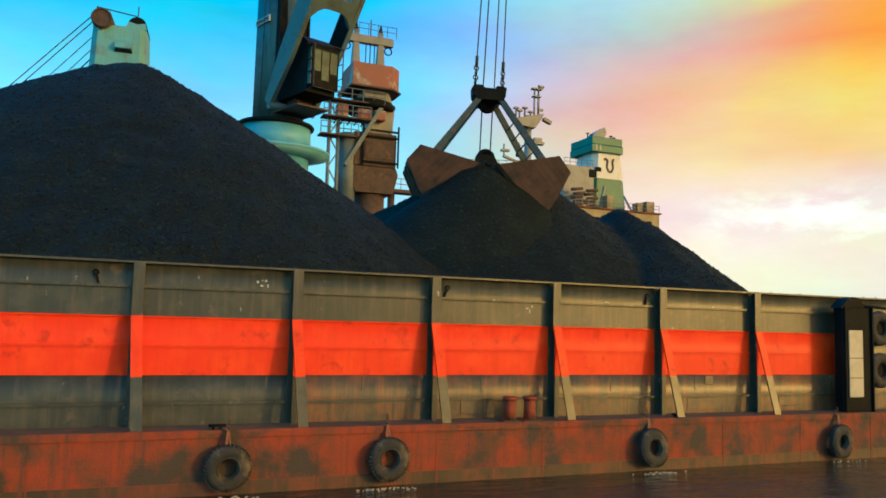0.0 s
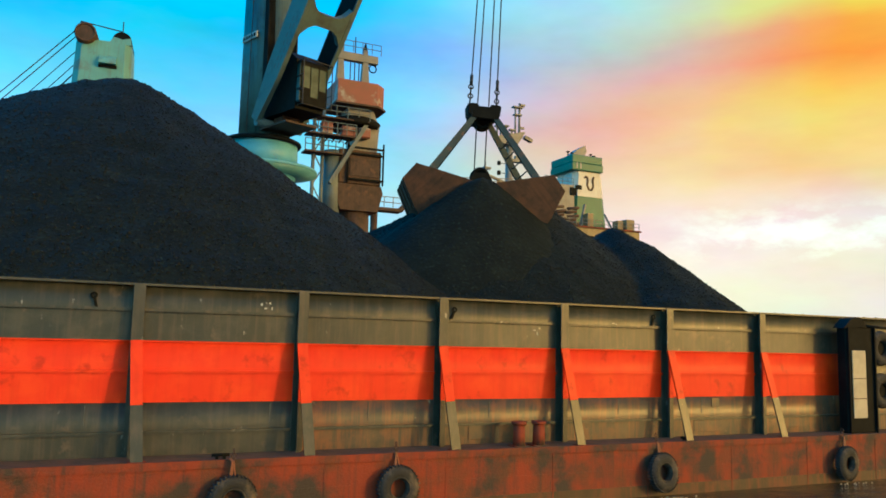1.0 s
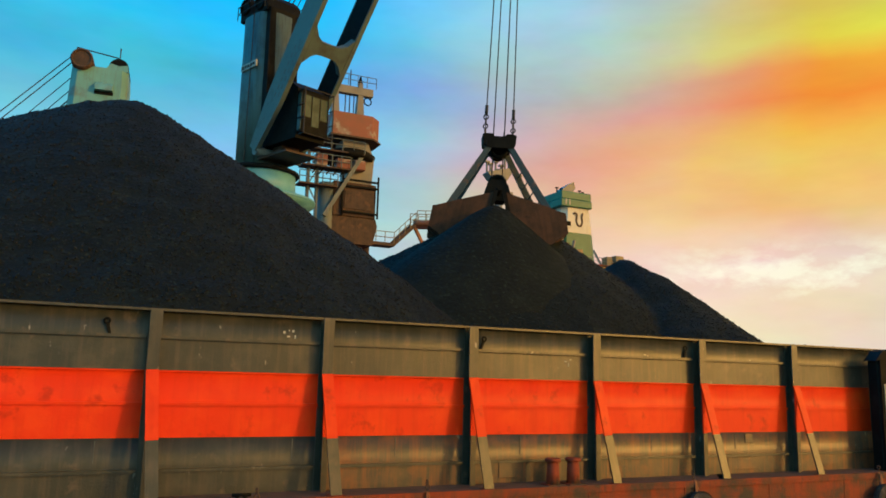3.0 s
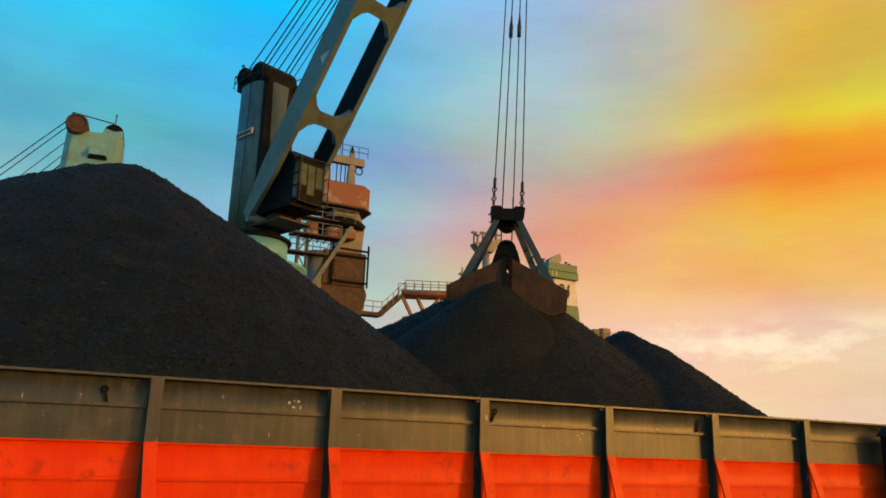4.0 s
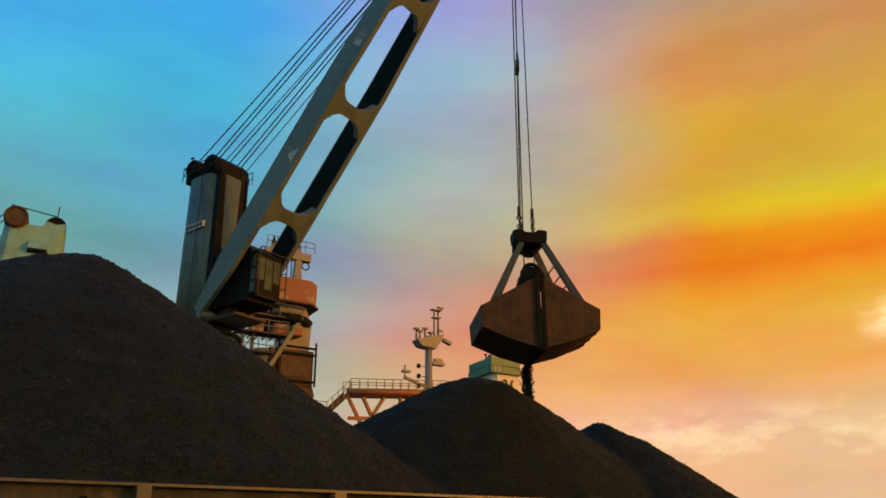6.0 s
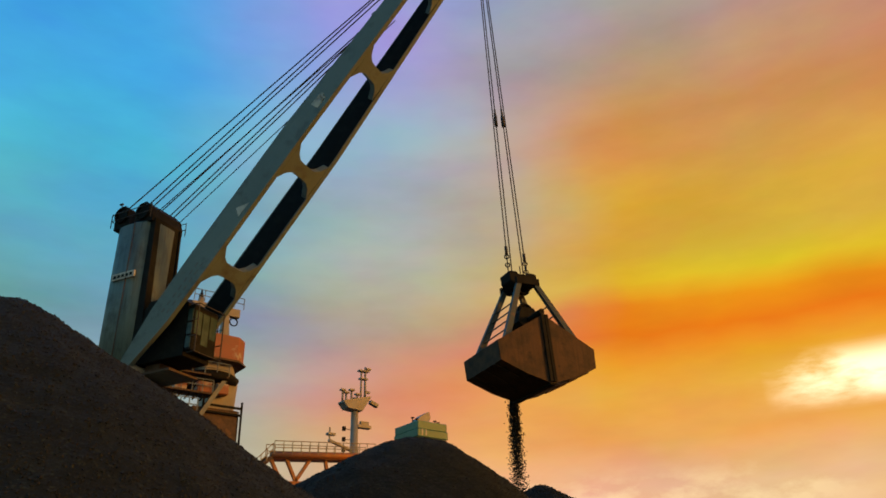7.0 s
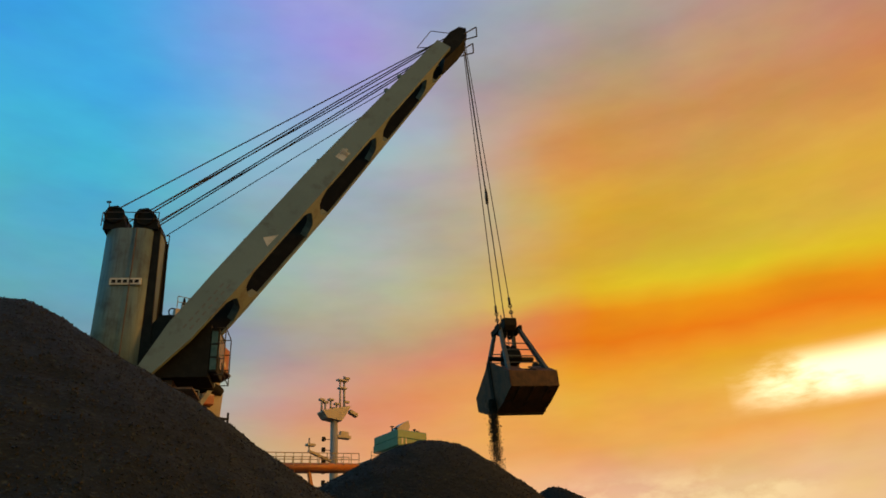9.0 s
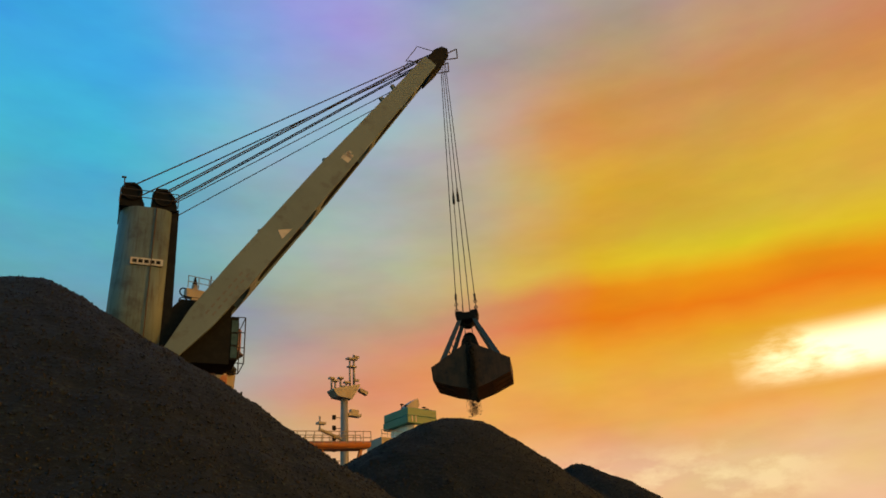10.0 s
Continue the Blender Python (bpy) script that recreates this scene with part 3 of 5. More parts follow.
def coal_height(x, y):
    best = 0.0
    for px, py, pz, left, right, sy, soft in PEAKS:
        sx = right if x > px else left
        d = math.sqrt(((x - px) * sx) ** 2 + ((y - py) * sy) ** 2 + (soft * 0.5) ** 2) - soft * 0.5
        h = pz - d
        best = max(best, h)
    best += 0.13 * noise.noise(Vector((x * 0.35, y * 0.35, 3.0))) + 0.09 * noise.noise(Vector((x * 1.1, y * 1.1, 7.0))) + 0.05 * noise.noise(Vector((x * 3.0, y * 3.0, 1.0)))
    edge = min(y - 0.42, 22.6 - y)
    return max(DECK + 0.3, min(best, 4.9 + max(0.0, edge) * 1.0))


STEP = 0.2
nx, ny = int((X1 - X0 - 0.4) / STEP), int(22.1 / STEP)
verts = [(X0 + 0.2 + i * STEP, 0.42 + j * STEP, coal_height(X0 + 0.2 + i * STEP, 0.42 + j * STEP)) for j in range(ny + 1) for i in range(nx + 1)]
faces = [(j * (nx + 1) + i, j * (nx + 1) + i + 1, (j + 1) * (nx + 1) + i + 1, (j + 1) * (nx + 1) + i) for j in range(ny) for i in range(nx)]
me = bpy.data.meshes.new("coal_heap")
me.from_pydata(verts, [], faces)
me.polygons.foreach_set("use_smooth", [True] * len(faces))
me.materials.append(M["coal"])
tagged(new("coal_heap", me), "black heaps of fine coal piled above the barge sidewall", "coal", kind="stuff")


def lumps(count, seed):
    """Loose lumps of coal over the flank that faces the water."""
    rng = random.Random(seed)
    vs, fs = [], []
    octa = ((1, 0, 0), (-1, 0, 0), (0, 1, 0), (0, -1, 0), (0, 0, 1), (0, 0, -1))
    tri = ((0, 2, 4), (2, 1, 4), (1, 3, 4), (3, 0, 4), (2, 0, 5), (1, 2, 5), (3, 1, 5), (0, 3, 5))
    while len(vs) < count * 6:
        x, y = rng.uniform(-12, 30), 0.6 + 12.4 * rng.random() ** 1.25
        z = coal_height(x, y)
        if len(vs) < 140 * 6:
            # spill along the cap rail
            y, z = WALL + rng.uniform(-0.1, 0.08), TOP + 0.05
        elif z < 4.6:
            continue
        s = 0.011 + 0.034 * rng.random() ** 4
        q = Euler((rng.random() * 6, rng.random() * 6, rng.random() * 6)).to_matrix()
        n = len(vs)
        for p in octa:
            k = s * rng.uniform(0.7, 1.3)
            v = q @ (Vector(p) * k)
            vs.append((x + v.x, y + v.y, z + 0.1 * s + v.z))
        fs += [(n + a, n + b, n + c) for a, b, c in tri]
    me = bpy.data.meshes.new("coal_lumps")
    me.from_pydata(vs, [], fs)
    me.materials.append(M["lump"])
    return tagged(new("coal_lumps", me), "loose black coal lumps on the heaps", "coal", kind="stuff")


lumps(75000, 4)

# ---- fittings on the barge side ----
def boarding_frame():
    """A black steel frame standing on the deck edge, with a pale board in it."""
    f = empty("boarding_frame", "black steel boarding frame with a pale upright board", "frame", (22.35, -0.42, DECK + 0.012))
    bm = B()
    box(bm, -0.68, 0.68, -0.05, 0.30, 0.0, 3.45, bevel=0.03)
    part("back_plate", bm, M["black_steel"], f)
    bm = B()
    prism(bm, [(-0.80, 3.40), (-0.45, 3.72), (-0.2, 3.78), (0.05, 3.74), (0.32, 3.46)], "y", -0.10, 0.34)
    part("hood", bm, M["black_steel"], f)
    bm = B()
    box(bm, -0.44, 0.20, -0.09, -0.052, 0.48, 2.68, bevel=0.015)
    part("board", bm, M["white_board"], f, "weathered pale board")
    for z in (1.1, 1.75):
        bm = B()
        box(bm, -0.44, 0.20, -0.098, -0.091, z, z + 0.025)
        part("batten", bm, M["brown_steel"], f)
    for x in (-0.64, 0.60):
        bm = B()
        box(bm, x, x + 0.05, -0.13, -0.052, 0.0, 3.45)
        part("edge_bar", bm, M["black_steel"], f)
    bm = B()
    tube(bm, (0.3, -0.05, 3.50), (2.2, 0.1, 3.42), 0.05, 0.05, 8)
    part("top_pipe", bm, M["black_steel"], f)


boarding_frame()


def wall_tyre(x, z):
    t = empty("wall_tyre", "black rubber tyre fixed flat on the barge sidewall", "tyre", (x, WALL - 0.19, z), "tyres on the sidewall")
    bm = B()
    torus(bm, (0, 0, 0), 0.42, 0.19, "y", 32, 10, 0.85)
    part("tread", bm, M["rubber"], t)
    bm = B()
    tube(bm, (0, 0.02, 0), (0, 0.19, 0), 0.26, 0.26, 20)
    part("backing_disc", bm, M["black_steel"], t)


for x, z in ((24.05, 4.2), (24.05, 2.75), (26.0, 4.2), (26.0, 2.75)):
    wall_tyre(x, z)


def bollard(x):
    b = empty("bollard", "rusty twin-ended mooring bollard on the barge deck edge", "bollard", (x, -0.42, DECK + 0.012), "bollards")
    bm = B()
    tube(bm, (0, 0, 0), (0, 0, 0.56), 0.17, 0.15, 16)
    part("barrel", bm, M["rust"], b)
    bm = B()
    tube(bm, (0, 0, 0.562), (0, 0, 0.64), 0.20, 0.19, 16)
    part("cap", bm, M["rust"], b)
    bm = B()
    box(bm, -0.24, 0.24, -0.2, 0.2, 0.0, 0.03)
    part("foot_plate", bm, M["rust"], b)


def cleat(x):
    c = empty("deck_cleat", "small black steel cleat on the barge deck edge", "cleat", (x, -0.55, DECK + 0.012), "cleats")
    for dx in (-0.08, 0.08):
        bm = B()
        box(bm, dx - 0.03, dx + 0.03, -0.05, 0.05, 0.0, 0.06)
        part("foot", bm, M["black_steel"], c)
    bm = B()
    tube(bm, (-0.19, 0, 0.085), (0.19, 0, 0.085), 0.035, 0.035, 10)
    part("horn", bm, M["black_steel"], c)


for x in (1.86, 14.9):
    cleat(x)
for x in (9.45, 10.05, -13.0, -12.4, 33.0, 33.6):
    bollard(x)


def lifting_eye(x, z, tilt):
    e = empty("lifting_eye", "bent black steel lifting eye welded near the wall top", "eye plate", pose(x, WALL - 0.03, z, 0, tilt, 0), "lifting eyes")
    bm = B()
    torus(bm, (0, -0.02, 0.09), 0.055, 0.02, "y", 14, 6)
    part("ring", bm, M["black_steel"], e)
    bm = B()
    beam(bm, (0, -0.02, 0.05), (0.0, -0.02, -0.18), 0.06, 0.035, up=(0, 1, 0))
    part("shank", bm, M["black_steel"], e)


for x, z, tilt in ((-0.9, 4.86, -14), (7.78, 4.86, 20), (14.35, 4.88, 10), (-8.3, 4.86, -10)):
    lifting_eye(x, z, tilt)


# ---- ship ----
ship = empty("cargo_ship", "dark-hulled bulk carrier moored behind the coal barge", "ship", (0, 0, 0))
bm = B()
prism(bm, [(-40, 25.5), (12, 25.5), (64, 74), (76, 79), (84, 82), (80, 96), (30, 92), (-40, 60), (-58, 44)], "z", -1.0, 9.0)
part("hull", bm, M["hull"], ship)
bm = B()
prism(bm, [(-39, 25.8), (11.8, 25.8), (63.8, 74.3), (76, 79.4), (83.6, 82.3), (79.6, 95.6), (30, 91.6), (-39, 59.6), (-57, 44)], "z", 9.003, 9.05)
part("main_deck", bm, M["rust"], ship)


def rails(parent, p, q, height=1.1, posts=8, mat="cream_paint", r=0.045):
    p, q = Vector(p), Vector(q)
    bm = B()
    for k in range(posts + 1):
        c = p.lerp(q, k / posts)
        tube(bm, c, c + Vector((0, 0, height)), r, r, 5)
    for h in (0.5, 1.0):
        tube(bm, p + Vector((0, 0, height * h)), q + Vector((0, 0, height * h)), r, r, 5)
    return part("handrail", bm, M[mat], parent)


def accommodation():
    """The stern block below the funnel: decks, windows, vents."""
    a = empty("accommodation_block", "cream and yellow ship accommodation block with small windows", "deckhouse", (0, 0, 9.05))
    bm = B()
    box(bm, 55.0, 76.3, 82.0, 91.0, 0, 11.6)
    part("lower_house", bm, M["cream_paint"], a)
    bm = B()
    box(bm, 60.5, 76.4, 79.5, 81.99, 0, 12.4)
    part("front_house", bm, M["yellow_paint"], a)
    bm = B()
    box(bm, 60.3, 76.6, 79.2, 91.0, 12.41, 12.62)
    part("deck_edge", bm, M["rust"], a)
    for k in range(6):
        bm = B()
        box(bm, 62 + k * 2.4, 62.9 + k * 2.4, 79.42, 79.49, 10.2, 11.2)
        part("window", bm, M["black_steel"], a)
    bm = B()
    box(bm, 60.6, 66.0, 82.2, 86.0, 12.63, 19.4)
    part("side_house", bm, M["cream_paint"], a)
    bm = B()
    box(bm, 65.2, 66.4, 82.05, 82.19, 17.8, 19.0)
    part("window", bm, M["black_steel"], a)
    for k in range(10):
        bm = B()
        z = 12.7 + 0.62 * (k % 5)
        x = 60.8 + (k // 5) * 2.3 + 0.4 * (k % 2)
        tube(bm, (x, 80.2, z), (x + 2.1, 80.5, z + 0.35), 0.24, 0.24, 9)
        part("pipe", bm, M["brown_steel"], a)
    for k, (x, w, h) in enumerate(((67.0, 1.1, 2.2), (72.6, 1.1, 1.5), (74.3, 1.6, 1.8))):
        bm = B()
        box(bm, x, x + w, 80.0, 81.4, 12.63, 12.63 + h, bevel=0.08)
        part("vent_box", bm, M["yellow_paint"], a)
    for p, q in (((66.4, 81.2, 12.63), (67.6, 81.6, 16.4)), ((72.2, 80.8, 12.63), (71.2, 81.6, 15.2))):
        bm = B()
        beam(bm, p, q, 0.32, 0.32)
        part("stay", bm, M["cream_paint"], a)
    rails(a, (61, 79.4, 12.62), (76.3, 79.4, 12.62), posts=13)
    rails(a, (60.8, 82.4, 19.4), (66.0, 82.4, 19.4), posts=5)


accommodation()


def funnel():
    f = empty("ship_funnel", "green and cream banded ship funnel with a curled emblem", "funnel", (69.9, 86.8, 21.65))

    def ring(w, d):
        c = 0.8
        return [(-w + c, -d), (w - c, -d), (w, -d + c), (w, d - c), (w - c, d), (-w + c, d), (-w, d - c), (-w, -d + c)]

    def band(name, mat, z0, z1, label):
        bm = B()
        rows = []
        for z in (z0, z1):
            w = 3.55 - 0.085 * z
            rows.append([bm.verts.new((x, y, z)) for x, y in ring(w, 3.4 - 0.05 * z)])
        n = 8
        for i in range(n):
            bm.faces.new((rows[0][i], rows[0][(i + 1) % n], rows[1][(i + 1) % n], rows[1][i]))
        bm.faces.new(rows[0][::-1])
        bm.faces.new(rows[1])
        return part(name, bm, M[mat], f, label)

    band("lower_band", "green_paint", 0, 5.55, "green painted band")
    band("middle_band", "funnel_white", 5.552, 9.7, "cream painted band")
    bm = B()
    box(bm, -3.5, 2.45, -3.4, 3.2, 9.702, 10.9, bevel=0.1)
    part("upper_band", bm, M["green_paint"], f, "green casing top")
    bm = B()
    box(bm, -3.4, 2.35, -3.3, 3.1, 10.902, 12.2, bevel=0.1)
    part("top_band", bm, M["green_paint"], f)
    # curled emblem
    bm = B()
    pts = [(-0.9, 1.0), (-0.5, 1.25), (-0.2, 0.9), (-0.35, -0.2), (0.0, -0.9), (0.5, -0.9), (0.85, -0.2), (0.7, 0.7), (0.95, 1.3)]
    for (a, b), (c, d) in zip(pts, pts[1:]):
        beam(bm, (a - 0.1, -3.06, 7.6 + b), (c - 0.1, -3.06, 7.6 + d), 0.09, 0.3, up=(0.3, 0, 1))
    part("emblem", bm, M["brown_steel"], f, "dark brown curled emblem")
    bm = B()
    box(bm, -2.6, -1.5, -3.12, -2.9, 6.6, 7.3)
    part("louvre", bm, M["black_steel"], f)
    # exhaust cowl and small masts on top
    bm = B()
    prism(bm, [(-2.0, 12.2), (0.2, 12.2), (1.0, 13.6), (0.7, 14.6), (-0.6, 13.9), (-1.6, 13.1)], "y", -0.8, 0.8)
    part("exhaust_cowl", bm, M["cream_paint"], f)
    for x, h in ((-3.1, 0.7), (-2.3, 0.6), (1.3, 0.7), (1.9, 0.5)):
        bm = B()
        tube(bm, (x, -1.5, 12.2), (x, -1.5, 12.2 + h), 0.10, 0.10, 6)
        box(bm, x - 0.22, x + 0.22, -1.7, -1.3, 12.2 + h, 12.35 + h)
        part("vent_pipe", bm, M["black_steel"], f)
    for x in (-2.6, -1.9):
        bm = B()
        box(bm, x - 0.12, x + 0.12, -3.44, -3.36, 9.95, 10.9)
        part("mark", bm, M["mark"], f)


funnel()


def signal_mast():
    m = empty("signal_mast", "pale steel ship mast with radar platforms and aerials", "mast", (54.4, 82.4, 9.05))
    bm = B()
    tube(bm, (0, 0, 0), (0, 0, 26.2), 0.75, 0.5, 14)
    part("pole", bm, M["cream_paint"], m)
    bm = B()
    prism(bm, [(-2.3, 25.2), (-1.6, 24.4), (0.8, 24.2), (1.6, 25.4), (2.2, 26.4), (2.2, 26.6), (-2.3, 25.4)], "y", -0.9, 0.9)
    part("radar_platform", bm, M["cream_paint"], m)
    bm = B()
    for x, z, h in ((-2.1, 25.4, 1.6), (-1.5, 25.5, 1.2), (-0.6, 25.6, 1.6), (0.4, 25.7, 1.0)):
        tube(bm, (x, 0, z), (x, 0, z + h), 0.16, 0.16, 7)
        box(bm, x - 0.4, x + 0.4, -0.3, 0.3, z + h, z + h + 0.25)
    part("aerials", bm, M["cream_paint"], m)
    bm = B()
    tube(bm, (1.7, 0, 26.0), (1.7, 0, 31.2), 0.20, 0.16, 8)
    tube(bm, (1.0, 0, 25.8), (1.0, 0, 30.6), 0.15, 0.15, 8)
    box(bm, 0.7, 2.0, -0.4, 0.4, 29.2, 29.4)
    box(bm, 0.5, 2.2, -0.4, 0.4, 30.4, 30.6)
    box(bm, 1.8, 2.6, -0.2, 0.2, 30.8, 31.1)
    box(bm, 1.8, 2.5, -0.2, 0.2, 27.2, 27.5)
    part("topmast", bm, M["cream_paint"], m)
    bm = B()
    box(bm, 0.4, 2.6, -0.5, 0.5, 21.9, 22.3)
    box(bm, 1.0, 2.3, -0.3, 0.3, 22.3, 22.9)
    part("lower_platform", bm, M["cream_paint"], m)
    bm = B()
    beam(bm, (-0.4, 0, 18.5), (-4.1, 0, 19.6), 0.5, 0.3)
    tube(bm, (-4.0, 0, 19.6), (-4.0, 0, 21.4), 0.12, 0.12, 6)
    box(bm, -4.4, -3.2, -0.4, 0.4, 20.3, 20.6)
    part("side_arm", bm, M["cream_paint"], m)
    bm = B()
    beam(bm, (2.6, 0, 26.0), (3.9, 0, 25.5), 0.7, 0.5)
    tube(bm, (1.6, 0, 26.2), (2.8, 0, 25.9), 0.08, 0.08, 5)
    part("floodlight", bm, M["cream_paint"], m)
    for k in range(7):
        bm = B()
        box(bm, -1.9, -1.5, -0.2, 0.2, 12.2 + k * 1.5, 12.8 + k * 1.5)
        tube(bm, (-1.7, 0, 12.5 + k * 1.5), (-0.5, 0, 12.5 + k * 1.5), 0.05, 0.05, 5)
        part("signal_lamp", bm, M["black_steel"], m)


signal_mast()


def conveyor_bridge():
    """The raised orange walkway that steps down beside the far crane."""
    c = empty("raised_walkway", "orange steel walkway bridge with handrails and sloped stairs", "walkway", (0, 60, 9.05))
    bm = B()
    tube(bm, (31.2, 0, 11.55), (43.5, 0, 12.6), 0.34, 0.34, 10)
    part("main_pipe", bm, M["orange_pipe"], c)
    bm = B()
    beam(bm, (31.2, 0.9, 11.3), (43.5, 0.9, 12.3), 1.8, 0.2)
    part("walk_deck", bm, M["orange_pipe"], c)
    bm = B()
    beam(bm, (22.5, 0.6, 8.9), (28.9, 0.6, 8.9), 1.6, 0.35)
    part("low_deck", bm, M["brown_steel"], c)
    for y in (-0.1, 1.3):
        bm = B()
        beam(bm, (28.7, y, 8.85), (31.4, y, 11.5), 0.14, 0.42, up=(0, 0, 1))
        part("stringer", bm, M["brown_steel"], c)
    for k in range(7):
        bm = B()
        x = 28.9 + k * 0.36
        box(bm, x, x + 0.3, -0.1, 1.3, 9.05 + k * 0.36, 9.1 + k * 0.36)
        part("tread", bm, M["brown_steel"], c)
    for a, b in (((31.4, 11.4), (33.4, 8.0)), ((33.2, 11.5), (35.0, 8.2)), ((36.0, 11.7), (33.8, 8.4)), ((37.8, 11.7), (39.0, 6.0)), ((42.8, 12.2), (41.0, 7.0))):
        bm = B()
        beam(bm, (a[0], 0.6, a[1]), (b[0], 0.6, b[1]), 0.32, 0.32)
        part("strut", bm, M["orange_pipe"], c)
    bm = B()
    beam(bm, (31.6, 0.5, 8.9), (43, 0.5, 9.7), 0.3, 0.35)
    part("lower_chord", bm, M["orange_pipe"], c)
    rails(c, (31.4, -0.3, 11.6), (43.5, -0.3, 12.6), 1.35, 12, "yellow_paint")
    rails(c, (31.4, 1.7, 11.6), (43.5, 1.7, 12.6), 1.35, 12, "yellow_paint")
    rails(c, (28.8, -0.2, 9.0), (31.3, -0.2, 11.5), 1.2, 4, "yellow_paint")
    rails(c, (22.5, -0.2, 9.05), (28.8, -0.2, 9.05), 1.2, 6, "yellow_paint")
    for x in (26.0, 40.0):
        bm = B()
        tube(bm, (x, 1.0, 0), (x, 1.0, 9.0 + max(0, (x - 30) * 0.1)), 0.4, 0.4, 10)
        part("support_leg", bm, M["brown_steel"], c)


conveyor_bridge()


def far_crane():
    """The second crane between the near crane and the stern: red and white collar, brown machinery house."""
    c = empty("gantry_crane", "brown and white deck crane with a red patched collar", "crane", (18.9, 46.5, 9.05))
    bm = B()
    tube(bm, (0.3, 0, 0), (0.3, 0, 7.0), 1.5, 1.3, 18)
    part("pedestal", bm, M["brown_steel"], c)
    bm = B()
    prism(bm, [(-1.4, 5.9), (2.0, 5.9), (2.4, 7.6), (2.2, 8.2), (-2.0, 8.2), (-1.9, 7.0)], "y", -1.6, 1.6)
    part("house_base", bm, M["brown_steel"], c)
    bm = B()
    box(bm, -1.7, 2.15, -1.7, 1.7, 8.203, 11.2, bevel=0.06)
    part("machinery_house", bm, M["brown_steel"], c)
    bm = B()
    box(bm, -0.7, 1.95, -1.78, -1.703, 8.9, 10.5)
    part("house_door", bm, M["brown_steel"], c)
    for z in (8.5, 10.75, 11.3):
        bm = B()
        box(bm, -1.0, 2.25, -1.95, -1.79, z, z + 0.16)
        part("house_rail", bm, M["black_steel"], c)
    for x in (-1.0, 2.2):
        bm = B()
        box(bm, x, x + 0.12, -1.95, -1.79, 8.2, 11.9)
        part("house_post", bm, M["black_steel"], c)
    bm = B()
    prism(bm, [(-0.3, 11.2), (1.9, 11.2), (2.05, 13.6), (1.4, 15.2), (-0.9, 15.2), (-0.3, 13.0)], "y", -1.1, 1.1)
    part("neck", bm, M["cream_paint"], c)
    bm = B()
    torus(bm, (0.0, 0, 14.0), 1.9, 0.22, "z", 28, 8)
    tube(bm, (0, 0, 13.4), (0, 0, 13.9), 2.2, 2.4, 24)
    part("slew_platform", bm, M["black_steel"], c)
    bm = B()
    prism(bm, [(-2.1, -1.9), (1.5, -1.9), (2.4, -1.0), (2.4, 1.0), (1.5, 1.9), (-2.1, 1.9)], "z", 15.25, 17.3)
    part("collar", bm, M["red_white"], c, "red collar with patches of white")
    bm = B()
    prism(bm, [(-2.3, -2.1), (1.6, -2.1), (2.6, -1.1), (2.6, 1.1), (1.6, 2.1), (-2.3, 2.1)], "z", 15.1, 15.25)
    part("collar_flange", bm, M["brown_steel"], c)
    for x in (-1.45, 0.85):
        bm = B()
        beam(bm, (x, 0, 17.3), (x, 0, 20.9), 0.75, 0.75, up=(0, 1, 0), w2=0.35, h2=0.35)
        part("head_post", bm, M["cream_paint"], c)
        bm = B()
        tube(bm, (x, 0, 20.9), (x, 0, 21.6), 0.22, 0.05, 8)
        part("post_cap", bm, M["black_steel"], c)
    bm = B()
    box(bm, -2.2, 2.0, -0.3, 0.3, 19.7, 20.4)
    part("head_beam", bm, M["cream_paint"], c)
    for x in (-2.3, 1.6):
        bm = B()
        for z in (19.3, 20.1):
            torus(bm, (x, 0, z), 0.35, 0.06, "y", 10, 5)
        part("sheave", bm, M["black_steel"], c)
    for x in (-0.5, -0.1, 0.3):
        bm = B()
        tube(bm, (x, 0, 17.3), (x, 0, 22.0 if x == -0.1 else 19.7), 0.05, 0.05, 6)
        part("wire", bm, M["rope"], c)
    rails(c, (-2.2, -0.5, 20.4), (2.2, -0.5, 20.4), 1.0, 5, "white_paint", 0.035)
    bm = B()
    beam(bm, (0.6, -1.9, 13.5), (-2.5, -1.9, 8.0), 0.34, 0.34)
    part("strut", bm, M["white_paint"], c)
    # stair tower and platforms beside the crane
    for x in (-3.9, -3.1):
        bm = B()
        tube(bm, (x, -1.4, 0), (x, -1.4, 14.6), 0.16, 0.16, 8)
        part("tower_leg", bm, M["white_paint"], c)
    bm = B()
    tube(bm, (-2.1, -1.0, 4.0), (-2.1, -1.0, 11.0), 0.75, 0.75, 14)
    part("vent_trunk", bm, M["white_paint"], c)
    for z, x0, x1 in ((10.5, -4.8, -1.5), (12.1, -4.6, -0.4), (13.6, -4.2, 0.8)):
        bm = B()
        box(bm, x0, x1, -2.2, -0.8, z, z + 0.12)
        part("platform", bm, M["brown_steel"], c)
        rails(c, (x0, -2.2, z + 0.12), (x1, -2.2, z + 0.12), 1.0, 5, "white_paint")
    for k in range(6):
        bm = B()
        a = (-3.9, -3.1)[k % 2]
        b = (-3.1, -3.9)[k % 2]
        beam(bm, (a, -1.4, 5.0 + k * 1.4), (b, -1.4, 6.4 + k * 1.4), 0.1, 0.1)
        part("brace", bm, M["white_paint"], c)
    for k in range(5):
        bm = B()
        beam(bm, (-3.6 + k * 0.6, -1.7, 11.6), (-2.6 + k * 0.6, -1.7, 13.2), 0.12, 0.12)
        part("lattice_bar", bm, M["black_steel"], c)
